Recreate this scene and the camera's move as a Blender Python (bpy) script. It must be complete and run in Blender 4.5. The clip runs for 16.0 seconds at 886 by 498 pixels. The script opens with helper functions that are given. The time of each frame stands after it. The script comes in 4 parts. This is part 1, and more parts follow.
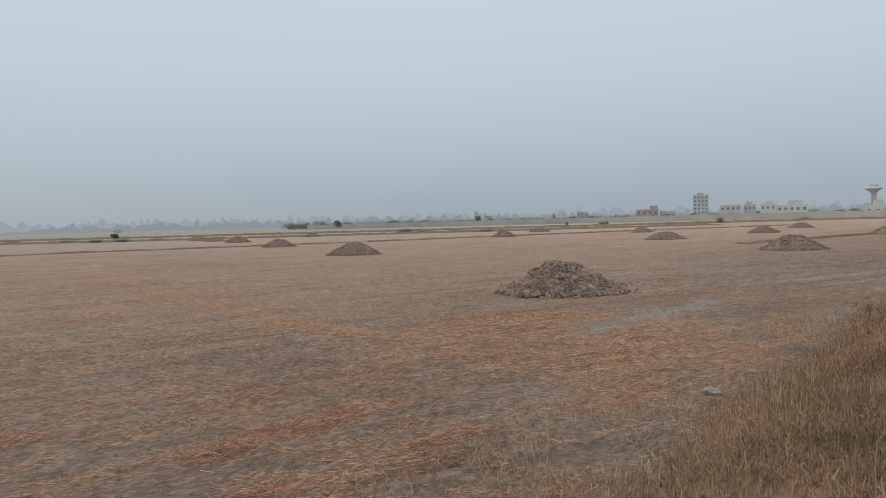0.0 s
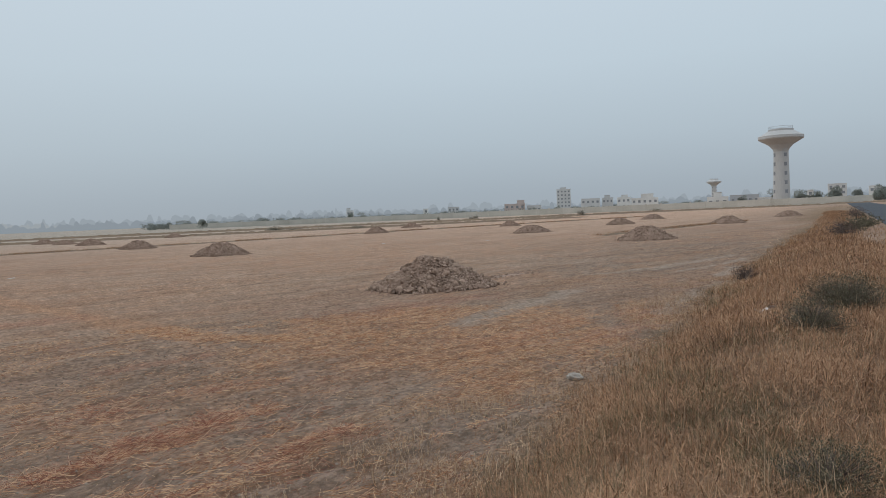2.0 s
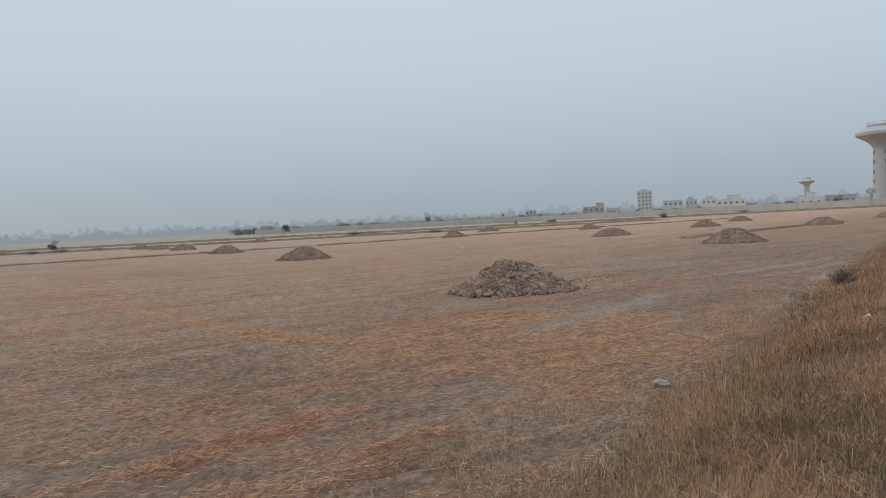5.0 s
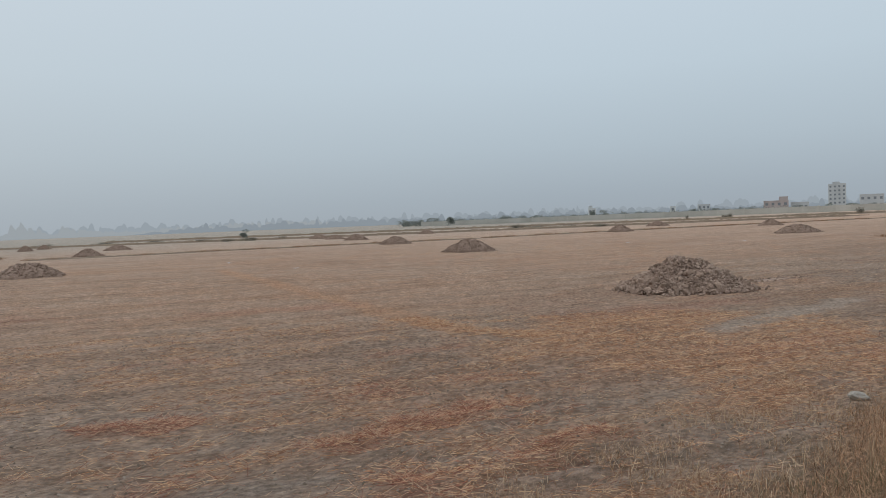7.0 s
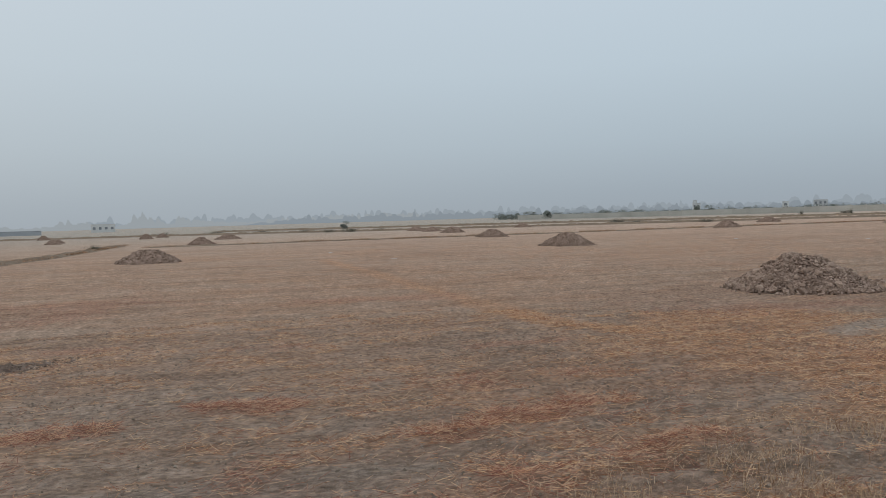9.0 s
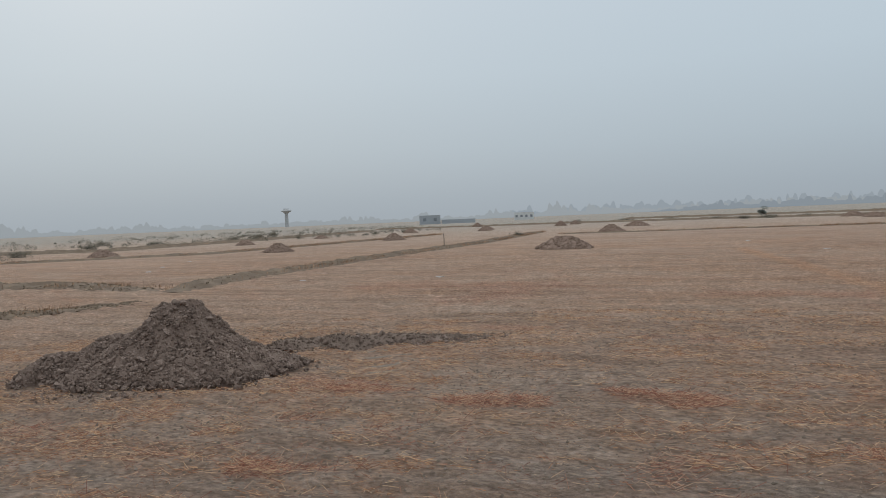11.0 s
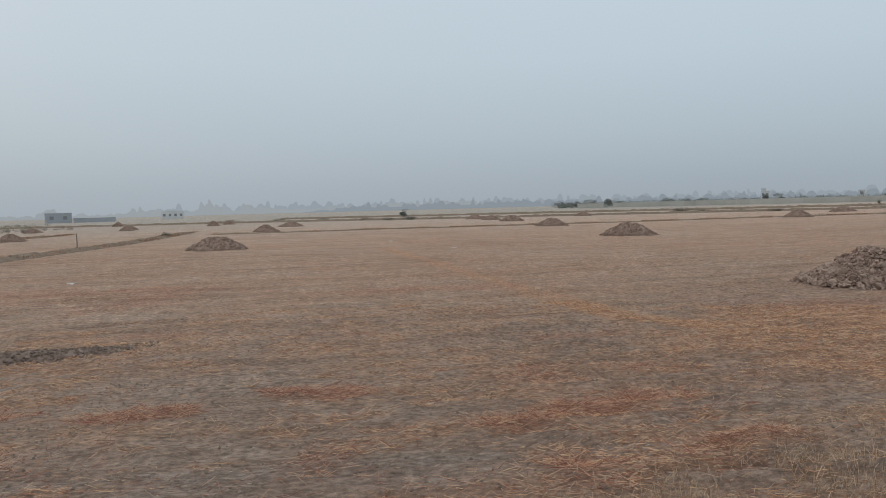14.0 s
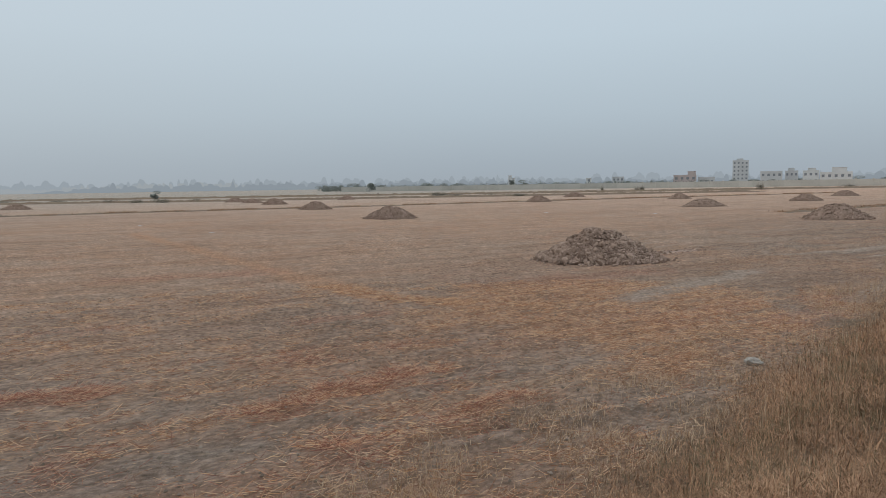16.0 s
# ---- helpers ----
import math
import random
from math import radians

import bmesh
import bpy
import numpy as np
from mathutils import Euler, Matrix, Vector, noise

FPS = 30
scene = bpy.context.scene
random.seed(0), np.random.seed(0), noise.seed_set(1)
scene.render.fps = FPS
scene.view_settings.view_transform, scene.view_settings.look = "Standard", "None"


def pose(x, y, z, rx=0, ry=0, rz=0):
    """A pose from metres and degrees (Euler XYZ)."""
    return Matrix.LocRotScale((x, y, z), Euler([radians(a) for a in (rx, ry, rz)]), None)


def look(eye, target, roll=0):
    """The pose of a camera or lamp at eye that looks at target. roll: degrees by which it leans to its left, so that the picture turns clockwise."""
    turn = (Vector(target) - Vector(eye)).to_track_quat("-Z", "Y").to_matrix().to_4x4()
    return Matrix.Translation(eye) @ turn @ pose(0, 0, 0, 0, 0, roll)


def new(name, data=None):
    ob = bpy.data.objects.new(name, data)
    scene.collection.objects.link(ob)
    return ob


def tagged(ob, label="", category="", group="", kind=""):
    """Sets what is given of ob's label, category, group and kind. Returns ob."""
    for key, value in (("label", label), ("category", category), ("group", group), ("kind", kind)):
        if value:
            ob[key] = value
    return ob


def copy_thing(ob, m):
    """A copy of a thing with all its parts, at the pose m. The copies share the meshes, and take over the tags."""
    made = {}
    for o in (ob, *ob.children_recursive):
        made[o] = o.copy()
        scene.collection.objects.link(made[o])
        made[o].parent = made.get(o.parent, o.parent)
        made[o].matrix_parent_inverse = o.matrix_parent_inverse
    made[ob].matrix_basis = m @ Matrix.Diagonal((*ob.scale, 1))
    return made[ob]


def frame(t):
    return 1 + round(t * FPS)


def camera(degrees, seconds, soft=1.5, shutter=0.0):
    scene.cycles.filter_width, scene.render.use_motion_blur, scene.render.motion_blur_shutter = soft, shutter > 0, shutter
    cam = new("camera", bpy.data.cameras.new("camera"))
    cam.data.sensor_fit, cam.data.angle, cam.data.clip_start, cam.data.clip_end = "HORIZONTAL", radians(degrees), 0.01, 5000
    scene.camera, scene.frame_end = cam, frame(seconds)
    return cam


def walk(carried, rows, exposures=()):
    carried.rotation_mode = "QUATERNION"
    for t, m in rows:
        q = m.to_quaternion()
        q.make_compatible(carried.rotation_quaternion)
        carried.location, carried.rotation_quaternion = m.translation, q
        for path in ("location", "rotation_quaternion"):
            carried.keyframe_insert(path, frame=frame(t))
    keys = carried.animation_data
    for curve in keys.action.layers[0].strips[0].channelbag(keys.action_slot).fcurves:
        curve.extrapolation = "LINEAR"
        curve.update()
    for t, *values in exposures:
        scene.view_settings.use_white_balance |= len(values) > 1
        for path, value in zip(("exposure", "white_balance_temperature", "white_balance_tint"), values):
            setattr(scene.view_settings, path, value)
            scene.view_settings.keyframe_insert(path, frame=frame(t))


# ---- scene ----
cam = camera(64.85, 16.0, soft=0.8)
EYE = 2.0
# seconds, x, y, z from the standing point, pitch, roll, yaw
ROWS = [
    (0.0, 0.001, 0.000, -0.004, -2.18, 1.47, 0.00),
    (0.5, 0.002, -0.014, 0.006, -2.45, 1.44, -3.30),
    (1.0, 0.008, -0.007, 0.008, -2.43, 1.37, -5.67),
    (1.5, 0.025, 0.011, 0.009, -2.22, 1.95, -7.72),
    (2.0, 0.034, -0.007, 0.010, -2.85, 2.42, -10.43),
    (2.5, 0.047, -0.031, 0.013, -2.94, 2.63, -11.48),
    (3.0, 0.026, -0.057, 0.021, -2.65, 2.81, -11.23),
    (3.5, 0.020, -0.033, 0.034, -3.15, 2.78, -8.89),
    (3.7, 0.011, -0.033, 0.007, -2.84, 3.02, -8.05),
    (6.0, -0.054, -0.052, 0.027, -2.09, 1.63, 0.68),
    (6.5, -0.089, -0.097, 0.031, -2.17, 1.40, 4.66),
    (7.0, -0.116, -0.127, 0.034, -2.22, 2.28, 9.19),
    (7.5, -0.135, -0.095, 0.025, -2.62, 2.49, 12.44),
    (8.0, -0.150, -0.078, 0.012, -2.40, 2.04, 13.54),
    (8.5, -0.158, -0.072, 0.006, -2.68, 1.95, 13.31),
    (9.0, -0.195, -0.060, -0.005, -2.50, 1.70, 17.07),
    (9.5, -0.218, -0.081, 0.012, -2.85, 2.40, 25.20),
    (10.0, -0.276, -0.029, -0.011, -2.67, 2.11, 34.24),
    (10.2, -0.280, -0.077, 0.011, -2.23, 2.42, 37.81),
    (10.9, -0.360, -0.075, 0.015, -2.35, 2.38, 48.40),
    (11.6, -0.430, -0.060, 0.020, -2.55, 2.30, 53.90),
    (12.3, -0.470, -0.058, 0.022, -2.70, 2.20, 52.20),
    (12.5, -0.499, -0.063, 0.030, -2.73, 2.02, 50.84),
    (13.0, -0.342, -0.087, 0.020, -3.40, 1.71, 42.08),
    (13.5, -0.302, -0.071, 0.029, -3.09, 1.46, 31.56),
    (14.0, -0.225, -0.207, 0.064, -3.36, 1.52, 21.86),
    (14.5, -0.213, -0.220, 0.061, -4.02, 0.84, 14.08),
    (15.0, -0.193, -0.293, 0.065, -4.86, 0.74, 8.70),
    (15.5, -0.182, -0.246, 0.067, -5.21, 0.99, 5.09),
    (16.0, -0.179, -0.235, 0.076, -5.12, 0.89, 2.71),
]
walk(cam, [(t, pose(x, y, EYE + z, 90 + pitch, roll, yaw)) for t, x, y, z, pitch, roll, yaw in ROWS],
     exposures=[(0.0, 0.0), (6.0, 0.0), (7.5, -0.04), (10.0, -0.08), (12.5, -0.08), (14.5, -0.02), (16.0, 0.0)])

# ---- world and light: a hazy overcast morning ----
world = bpy.data.worlds.new("overcast_sky")
scene.world = world
world.use_nodes = True
wn, wl = world.node_tree.nodes, world.node_tree.links
wn.clear()
w_out = wn.new("ShaderNodeOutputWorld")
w_bg = wn.new("ShaderNodeBackground")
w_co = wn.new("ShaderNodeTexCoord")
w_sep = wn.new("ShaderNodeSeparateXYZ")
wl.new(w_co.outputs["Generated"], w_sep.inputs[0])
w_ramp = wn.new("ShaderNodeValToRGB")
wl.new(w_sep.outputs["Z"], w_ramp.inputs[0])
SKY = [(0.0, (0.34, 0.39, 0.44)), (0.03, (0.36, 0.42, 0.475)), (0.10, (0.43, 0.51, 0.575)),
       (0.20, (0.505, 0.60, 0.675)), (0.36, (0.57, 0.665, 0.75)), (1.0, (1.15, 1.22, 1.28))]
for k, (p, c) in enumerate(SKY):
    e = w_ramp.color_ramp.elements[k] if k < 2 else w_ramp.color_ramp.elements.new(p)
    e.position, e.color = p, (*c, 1)
# brighter, whiter haze towards the veiled sun
w_dot = wn.new("ShaderNodeVectorMath")
w_dot.operation = "DOT_PRODUCT"
w_dot.inputs[1].default_value = (-0.95, 0.30, 0.0)
wl.new(w_co.outputs["Generated"], w_dot.inputs[0])
w_glow = wn.new("ShaderNodeMapRange")
w_glow.inputs["From Min"].default_value, w_glow.inputs["From Max"].default_value = 0.30, 1.0
w_glow.inputs["To Min"].default_value, w_glow.inputs["To Max"].default_value = 0.0, 0.24
wl.new(w_dot.outputs["Value"], w_glow.inputs["Value"])
w_mix = wn.new("ShaderNodeMix")
w_mix.data_type = "RGBA"
w_mix.inputs["B"].default_value = (0.50, 0.54, 0.565, 1)
wl.new(w_glow.outputs[0], w_mix.inputs["Factor"])
wl.new(w_ramp.outputs[0], w_mix.inputs["A"])
w_sky = wn.new("ShaderNodeTexSky")
w_sky.sky_type, w_sky.sun_disc = "NISHITA", False
w_sky.sun_elevation, w_sky.sun_rotation = radians(35), radians(-75)
w_sky.dust_density = 6
w_add = wn.new("ShaderNodeVectorMath")
w_add.operation = "MULTIPLY_ADD"
w_add.inputs[1].default_value = (0.004, 0.004, 0.004)
wl.new(w_sky.outputs[0], w_add.inputs[0])
wl.new(w_mix.outputs["Result"], w_add.inputs[2])
wl.new(w_add.outputs[0], w_bg.inputs["Color"])
w_bg.inputs["Strength"].default_value = 1.0
wl.new(w_bg.outputs[0], w_out.inputs["Surface"])

sun = new("sun", bpy.data.lights.new("sun", "SUN"))
sun.data.energy, sun.data.angle, sun.data.color = 0.55, radians(25), (1.0, 0.94, 0.86)
sun.matrix_world = look((-40, 12, 30), (0, 0, 0))


# ---- materials ----
def material(name, colours, scale=3.0, rough=0.9, bump=0.3, bump_scale=None, per="", spread=0.5, metal=0.0, spec=0.3, stretch=(1, 1, 1), gaps=0.0):
    """Noise at two scales through a colour ramp, with a random shift per island or per object, and a bump."""
    m = bpy.data.materials.new(name)
    m.use_nodes = True
    n, l = m.node_tree.nodes, m.node_tree.links
    b = n["Principled BSDF"]
    b.inputs["Roughness"].default_value, b.inputs["Metallic"].default_value = rough, metal
    b.inputs["Specular IOR Level"].default_value = spec
    geo = n.new("ShaderNodeNewGeometry")
    mp = n.new("ShaderNodeMapping")
    mp.inputs["Scale"].default_value = stretch
    l.new(geo.outputs["Position"], mp.inputs[0])
    coarse, fine = n.new("ShaderNodeTexNoise"), n.new("ShaderNodeTexNoise")
    for t, s, d in ((coarse, scale, 3), (fine, bump_scale or scale * 8, 5)):
        t.inputs["Scale"].default_value, t.inputs["Detail"].default_value = s, d
        l.new(mp.outputs[0], t.inputs["Vector"])
    mix = n.new("ShaderNodeMath")
    mix.operation = "MULTIPLY_ADD"
    mix.inputs[1].default_value = 0.45
    l.new(fine.outputs["Fac"], mix.inputs[0])
    part_two = n.new("ShaderNodeMath")
    part_two.operation = "MULTIPLY"
    part_two.inputs[1].default_value = 0.55
    l.new(coarse.outputs["Fac"], part_two.inputs[0])
    l.new(part_two.outputs[0], mix.inputs[2])
    fac = mix.outputs[0]
    if per:
        rnd = geo.outputs["Random Per Island"] if per == "island" else n.new("ShaderNodeObjectInfo").outputs["Random"]
        shift = n.new("ShaderNodeMath")
        shift.operation = "MULTIPLY_ADD"
        shift.inputs[1].default_value = spread
        l.new(rnd, shift.inputs[0])
        off = n.new("ShaderNodeMath")
        off.operation = "SUBTRACT"
        off.inputs[1].default_value = spread / 2
        l.new(fac, off.inputs[0])
        l.new(off.outputs[0], shift.inputs[2])
        fac = shift.outputs[0]
    ramp = n.new("ShaderNodeValToRGB")
    r = ramp.color_ramp
    for k, c in enumerate(colours):
        p = 0.28 + 0.44 * k / max(1, len(colours) - 1)
        e = r.elements[k] if k < 2 else r.elements.new(p)
        e.position, e.color = p, (*c, 1)
    l.new(fac, ramp.inputs[0])
    l.new(ramp.outputs[0], b.inputs["Base Color"])
    if bump:
        bp = n.new("ShaderNodeBump")
        bp.inputs["Strength"].default_value, bp.inputs["Distance"].default_value = bump, 0.03
        l.new(fine.outputs["Fac"], bp.inputs["Height"])
        l.new(bp.outputs[0], b.inputs["Normal"])
    if gaps:    # holes between the leaves of a clump
        leafy = n.new("ShaderNodeTexNoise")
        leafy.inputs["Scale"].default_value, leafy.inputs["Detail"].default_value = 9.0, 2
        l.new(geo.outputs["Position"], leafy.inputs["Vector"])
        cut = n.new("ShaderNodeMath")
        cut.operation = "GREATER_THAN"
        cut.inputs[1].default_value = 0.36 + 0.28 * gaps
        l.new(leafy.outputs["Fac"], cut.inputs[0])
        l.new(cut.outputs[0], b.inputs["Alpha"])
        thin = n.new("ShaderNodeBsdfTranslucent")
        l.new(ramp.outputs[0], thin.inputs["Color"])
        clear = n.new("ShaderNodeBsdfTransparent")
        gap = n.new("ShaderNodeMixShader")
        l.new(cut.outputs[0], gap.inputs[0])
        l.new(clear.outputs[0], gap.inputs[1])
        l.new(thin.outputs[0], gap.inputs[2])
        both = n.new("ShaderNodeMixShader")
        both.inputs[0].default_value = 0.5
        l.new(b.outputs[0], both.inputs[1])
        l.new(gap.outputs[0], both.inputs[2])
        l.new(both.outputs[0], n["Material Output"].inputs["Surface"])
    return m


M_CLAY = material("dry_clay_clods", [(0.175, 0.118, 0.087), (0.285, 0.20, 0.152), (0.385, 0.285, 0.222)], 4, 0.95, 0.6, 40, per="object", spread=0.35)
M_CLAY_J = material("dry_clay_pile", [(0.17, 0.115, 0.086), (0.272, 0.19, 0.147), (0.37, 0.272, 0.214)], 3, 0.95, 0.6, 30, per="island", spread=0.35)
M_DARK = material("dark_dug_soil", [(0.14, 0.098, 0.078), (0.205, 0.148, 0.118), (0.29, 0.218, 0.178)], 4, 0.95, 0.7, 45, per="object", spread=0.35)
M_DARK_J = material("dark_dug_soil_rubble", [(0.135, 0.094, 0.074), (0.20, 0.143, 0.114), (0.285, 0.212, 0.172)], 4, 0.95, 0.7, 45, per="island", spread=0.4)
M_STRAW = material("golden_straw", [(0.26, 0.115, 0.062), (0.47, 0.228, 0.112), (0.61, 0.335, 0.175), (0.70, 0.48, 0.30)], 6, 0.75, 0, per="island", spread=0.9)
M_STRAW_R = material("rust_red_straw", [(0.22, 0.085, 0.058), (0.39, 0.168, 0.108), (0.52, 0.262, 0.163), (0.62, 0.41, 0.27)], 6, 0.8, 0, per="island", spread=0.9)
M_STUB = material("pale_standing_stubble", [(0.275, 0.155, 0.088), (0.44, 0.28, 0.165), (0.56, 0.41, 0.275)], 6, 0.75, 0, per="island", spread=0.9)
M_GRASS = material("dry_bank_grass", [(0.122, 0.066, 0.040), (0.262, 0.140, 0.078), (0.375, 0.208, 0.114), (0.475, 0.295, 0.178)], 0.9, 0.8, 0, per="island", spread=0.5)
M_GRASS_G = material("faded_green_grass", [(0.085, 0.078, 0.04), (0.14, 0.122, 0.064), (0.21, 0.175, 0.095)], 1.5, 0.8, 0, per="island", spread=0.7)
M_TWIG = material("dead_twigs", [(0.07, 0.05, 0.045), (0.12, 0.09, 0.08), (0.18, 0.14, 0.12)], 5, 0.9, 0, per="island", spread=0.7)
M_SHRUB = material("dusty_shrub_leaves", [(0.075, 0.068, 0.045), (0.115, 0.104, 0.068), (0.16, 0.142, 0.098)], 2, 0.8, 0, per="island", spread=0.7)
# tree leaves paled towards grey, putting the haze of distance into their colour
M_LEAF = material("haze_paled_tree_leaves", [(0.20, 0.22, 0.20), (0.25, 0.27, 0.245), (0.30, 0.32, 0.29)], 0.6, 0.8, 0, per="island", spread=0.6, gaps=0.5)
M_SCRUB = material("sparse_dusty_scrub", [(0.17, 0.155, 0.12), (0.215, 0.195, 0.155), (0.26, 0.235, 0.19)], 0.8, 0.8, 0, per="island", spread=0.6, gaps=0.75)
M_BARK = material("grey_bark", [(0.18, 0.165, 0.15), (0.24, 0.22, 0.20), (0.30, 0.28, 0.255)], 3, 0.9, 0.5, 25)
M_WALLP = material("cream_boundary_render", [(0.36, 0.34, 0.30), (0.45, 0.43, 0.385), (0.52, 0.495, 0.45)], 0.15, 0.9, 0.2, 3, per="object", spread=0.15)
# tower concrete greyed from cream, with the far haze in its colour
M_TOWER = material("weathered_hazed_tower_concrete", [(0.36, 0.36, 0.36), (0.43, 0.43, 0.428), (0.48, 0.48, 0.475)], 0.12, 0.85, 0.2, 2, stretch=(1, 1, 0.25))
M_WHITE = material("whitewashed_render", [(0.50, 0.50, 0.49), (0.60, 0.60, 0.585), (0.68, 0.675, 0.66)], 0.2, 0.85, 0.15, 3)
# concrete lightened towards the sky's tone, as haze over the far buildings
M_GREY = material("haze_paled_concrete_blocks", [(0.46, 0.46, 0.46), (0.53, 0.53, 0.525), (0.58, 0.58, 0.57)], 0.2, 0.9, 0.2, 3)
# brick red greyed down: haze mixed into the base colour
M_REDB = material("hazed_red_brick", [(0.42, 0.35, 0.325), (0.47, 0.395, 0.37), (0.52, 0.445, 0.415)], 0.3, 0.9, 0.2, 4)
# sheeting lightened so that far sheds look faint, haze in its tone
M_SHED = material("weathered_hazed_sheeting", [(0.31, 0.33, 0.35), (0.35, 0.37, 0.39), (0.39, 0.41, 0.43)], 0.3, 0.6, 0.1, 4)
# pale pane colour paints in the reflected sky
M_GLASS = material("sky_paled_window_glass", [(0.20, 0.215, 0.235), (0.26, 0.275, 0.295)], 1, 0.25, 0, spec=0.5)
M_STONE = material("pale_limestone", [(0.28, 0.25, 0.215), (0.36, 0.325, 0.285), (0.43, 0.395, 0.35)], 12, 0.9, 0.5, 60)
M_LITTER = material("torn_white_paper", [(0.46, 0.43, 0.40), (0.58, 0.55, 0.52)], 20, 0.8, 0.3, 50)
M_ROAD = material("worn_asphalt", [(0.050, 0.056, 0.066), (0.064, 0.072, 0.084), (0.085, 0.094, 0.106)], 0.8, 0.9, 0.35, 60, spec=0.12)
M_WOOD = material("weathered_post_wood", [(0.10, 0.08, 0.065), (0.16, 0.13, 0.105)], 8, 0.9, 0.4, 40)


# ---- small tools ----
def vnoise(x, y, seed=0):
    """Smooth value noise, 0 to 1, over numpy arrays."""
    x, y = np.asarray(x, float), np.asarray(y, float)
    xi, yi = np.floor(x).astype(np.int64), np.floor(y).astype(np.int64)
    fx, fy = x - xi, y - yi
    fx, fy = fx * fx * (3 - 2 * fx), fy * fy * (3 - 2 * fy)

    def lattice(a, b):
        h = (a * 374761393 + b * 668265263 + seed * 974634777) & 0xFFFFFFFF
        h = ((h ^ (h >> 13)) * 1274126177) & 0xFFFFFFFF
        return ((h ^ (h >> 16)) & 0xFFFF) / 65535.0

    a, b, c, d = lattice(xi, yi), lattice(xi + 1, yi), lattice(xi, yi + 1), lattice(xi + 1, yi + 1)
    return (a * (1 - fx) + b * fx) * (1 - fy) + (c * (1 - fx) + d * fx) * fy


def fbm(x, y, seed=0, octaves=3):
    total, amp, norm = 0.0, 1.0, 0.0
    for k in range(octaves):
        total, norm = total + amp * vnoise(x * 2 ** k, y * 2 ** k, seed + k * 17), norm + amp
        amp *= 0.5
    return total / norm


def ramp01(v, a, b):
    s = np.clip((v - a) / (b - a), 0, 1)
    return s * s * (3 - 2 * s)


def near_line(x, y, points):
    """Distance from each place to a polyline."""
    best = np.full(np.shape(x), 1e9)
    for (ax, ay), (bx, by) in zip(points, points[1:]):
        dx, dy = bx - ax, by - ay
        s = np.clip(((x - ax) * dx + (y - ay) * dy) / (dx * dx + dy * dy), 0, 1)
        best = np.minimum(best, np.hypot(x - ax - s * dx, y - ay - s * dy))
    return best


def mesh_np(name, verts, faces, smooth=False):
    """A mesh from arrays: verts n x 3, faces m x 3 or m x 4."""
    verts, faces = np.asarray(verts, np.float32), np.asarray(faces, np.int32)
    me = bpy.data.meshes.new(name)
    k = faces.shape[1]
    me.vertices.add(len(verts))
    me.vertices.foreach_set("co", verts.ravel())
    me.loops.add(faces.size)
    me.loops.foreach_set("vertex_index", faces.ravel())
    me.polygons.add(len(faces))
    me.polygons.foreach_set("loop_start", np.arange(0, faces.size, k, dtype=np.int32))
    me.polygons.foreach_set("use_smooth", np.full(len(faces), smooth))
    me.update(calc_edges=True)
    return me


def part(name, bm, mat, parent=None, label=""):
    """Links a bmesh or a mesh as one mesh object under a thing or a part."""
    me = bm
    if isinstance(bm, bmesh.types.BMesh):
        me = bpy.data.meshes.new(name)
        bm.to_mesh(me)
        bm.free()
    if mat and not me.materials:
        me.materials.append(mat)
    ob = new(name, me)
    ob.parent = parent
    return tagged(ob, label)


def thing(name, place, label, category, group="", kind="", turn=0.0):
    ob = new(name)
    ob.empty_display_size = 0.3
    ob.matrix_basis = pose(*place, 0, 0, turn)
    return tagged(ob, label, category, group, kind)


def add_box(bm, x0, x1, y0, y1, z0, z1, bevel=0.0):
    m = Matrix.Translation(((x0 + x1) / 2, (y0 + y1) / 2, (z0 + z1) / 2)) @ Matrix.Diagonal((x1 - x0, y1 - y0, z1 - z0, 1))
    geo = bmesh.ops.create_cube(bm, size=1, matrix=m)
    if bevel:
        edges = list({e for v in geo["verts"] for e in v.link_edges})
        bmesh.ops.bevel(bm, geom=edges, offset=bevel, segments=1, affect="EDGES")
    return bm


def box(*a, **k):
    return add_box(bmesh.new(), *a, **k)


def lathe(profile, segments=32):
    """A turned solid from (radius, height) pairs."""
    bm = bmesh.new()
    rings = [[bm.verts.new((r * math.cos(2 * math.pi * k / segments), r * math.sin(2 * math.pi * k / segments), z)) for k in range(segments)] for r, z in profile]
    for a, b in zip(rings, rings[1:]):
        for k in range(segments):
            bm.faces.new((a[k], a[(k + 1) % segments], b[(k + 1) % segments], b[k]))
    bm.faces.new(rings[-1])
    bm.faces.new(rings[0][::-1])
    return bm


# ---- lie of the land ----
ALONG, ACROSS = (0.64, 0.768), (0.768, -0.64)    # the road's run, and the way from the field to the road
ROW = (math.cos(radians(31)), math.sin(radians(31)))   # the drill rows of the stubble


def bank_u(x, y):
    return x * ACROSS[0] + y * ACROSS[1]


def bank_top(x, y):
    """The road runs down towards the level of the plain."""
    return 0.42 - 0.24 * ramp01(x * ALONG[0] + y * ALONG[1], 5, 45)


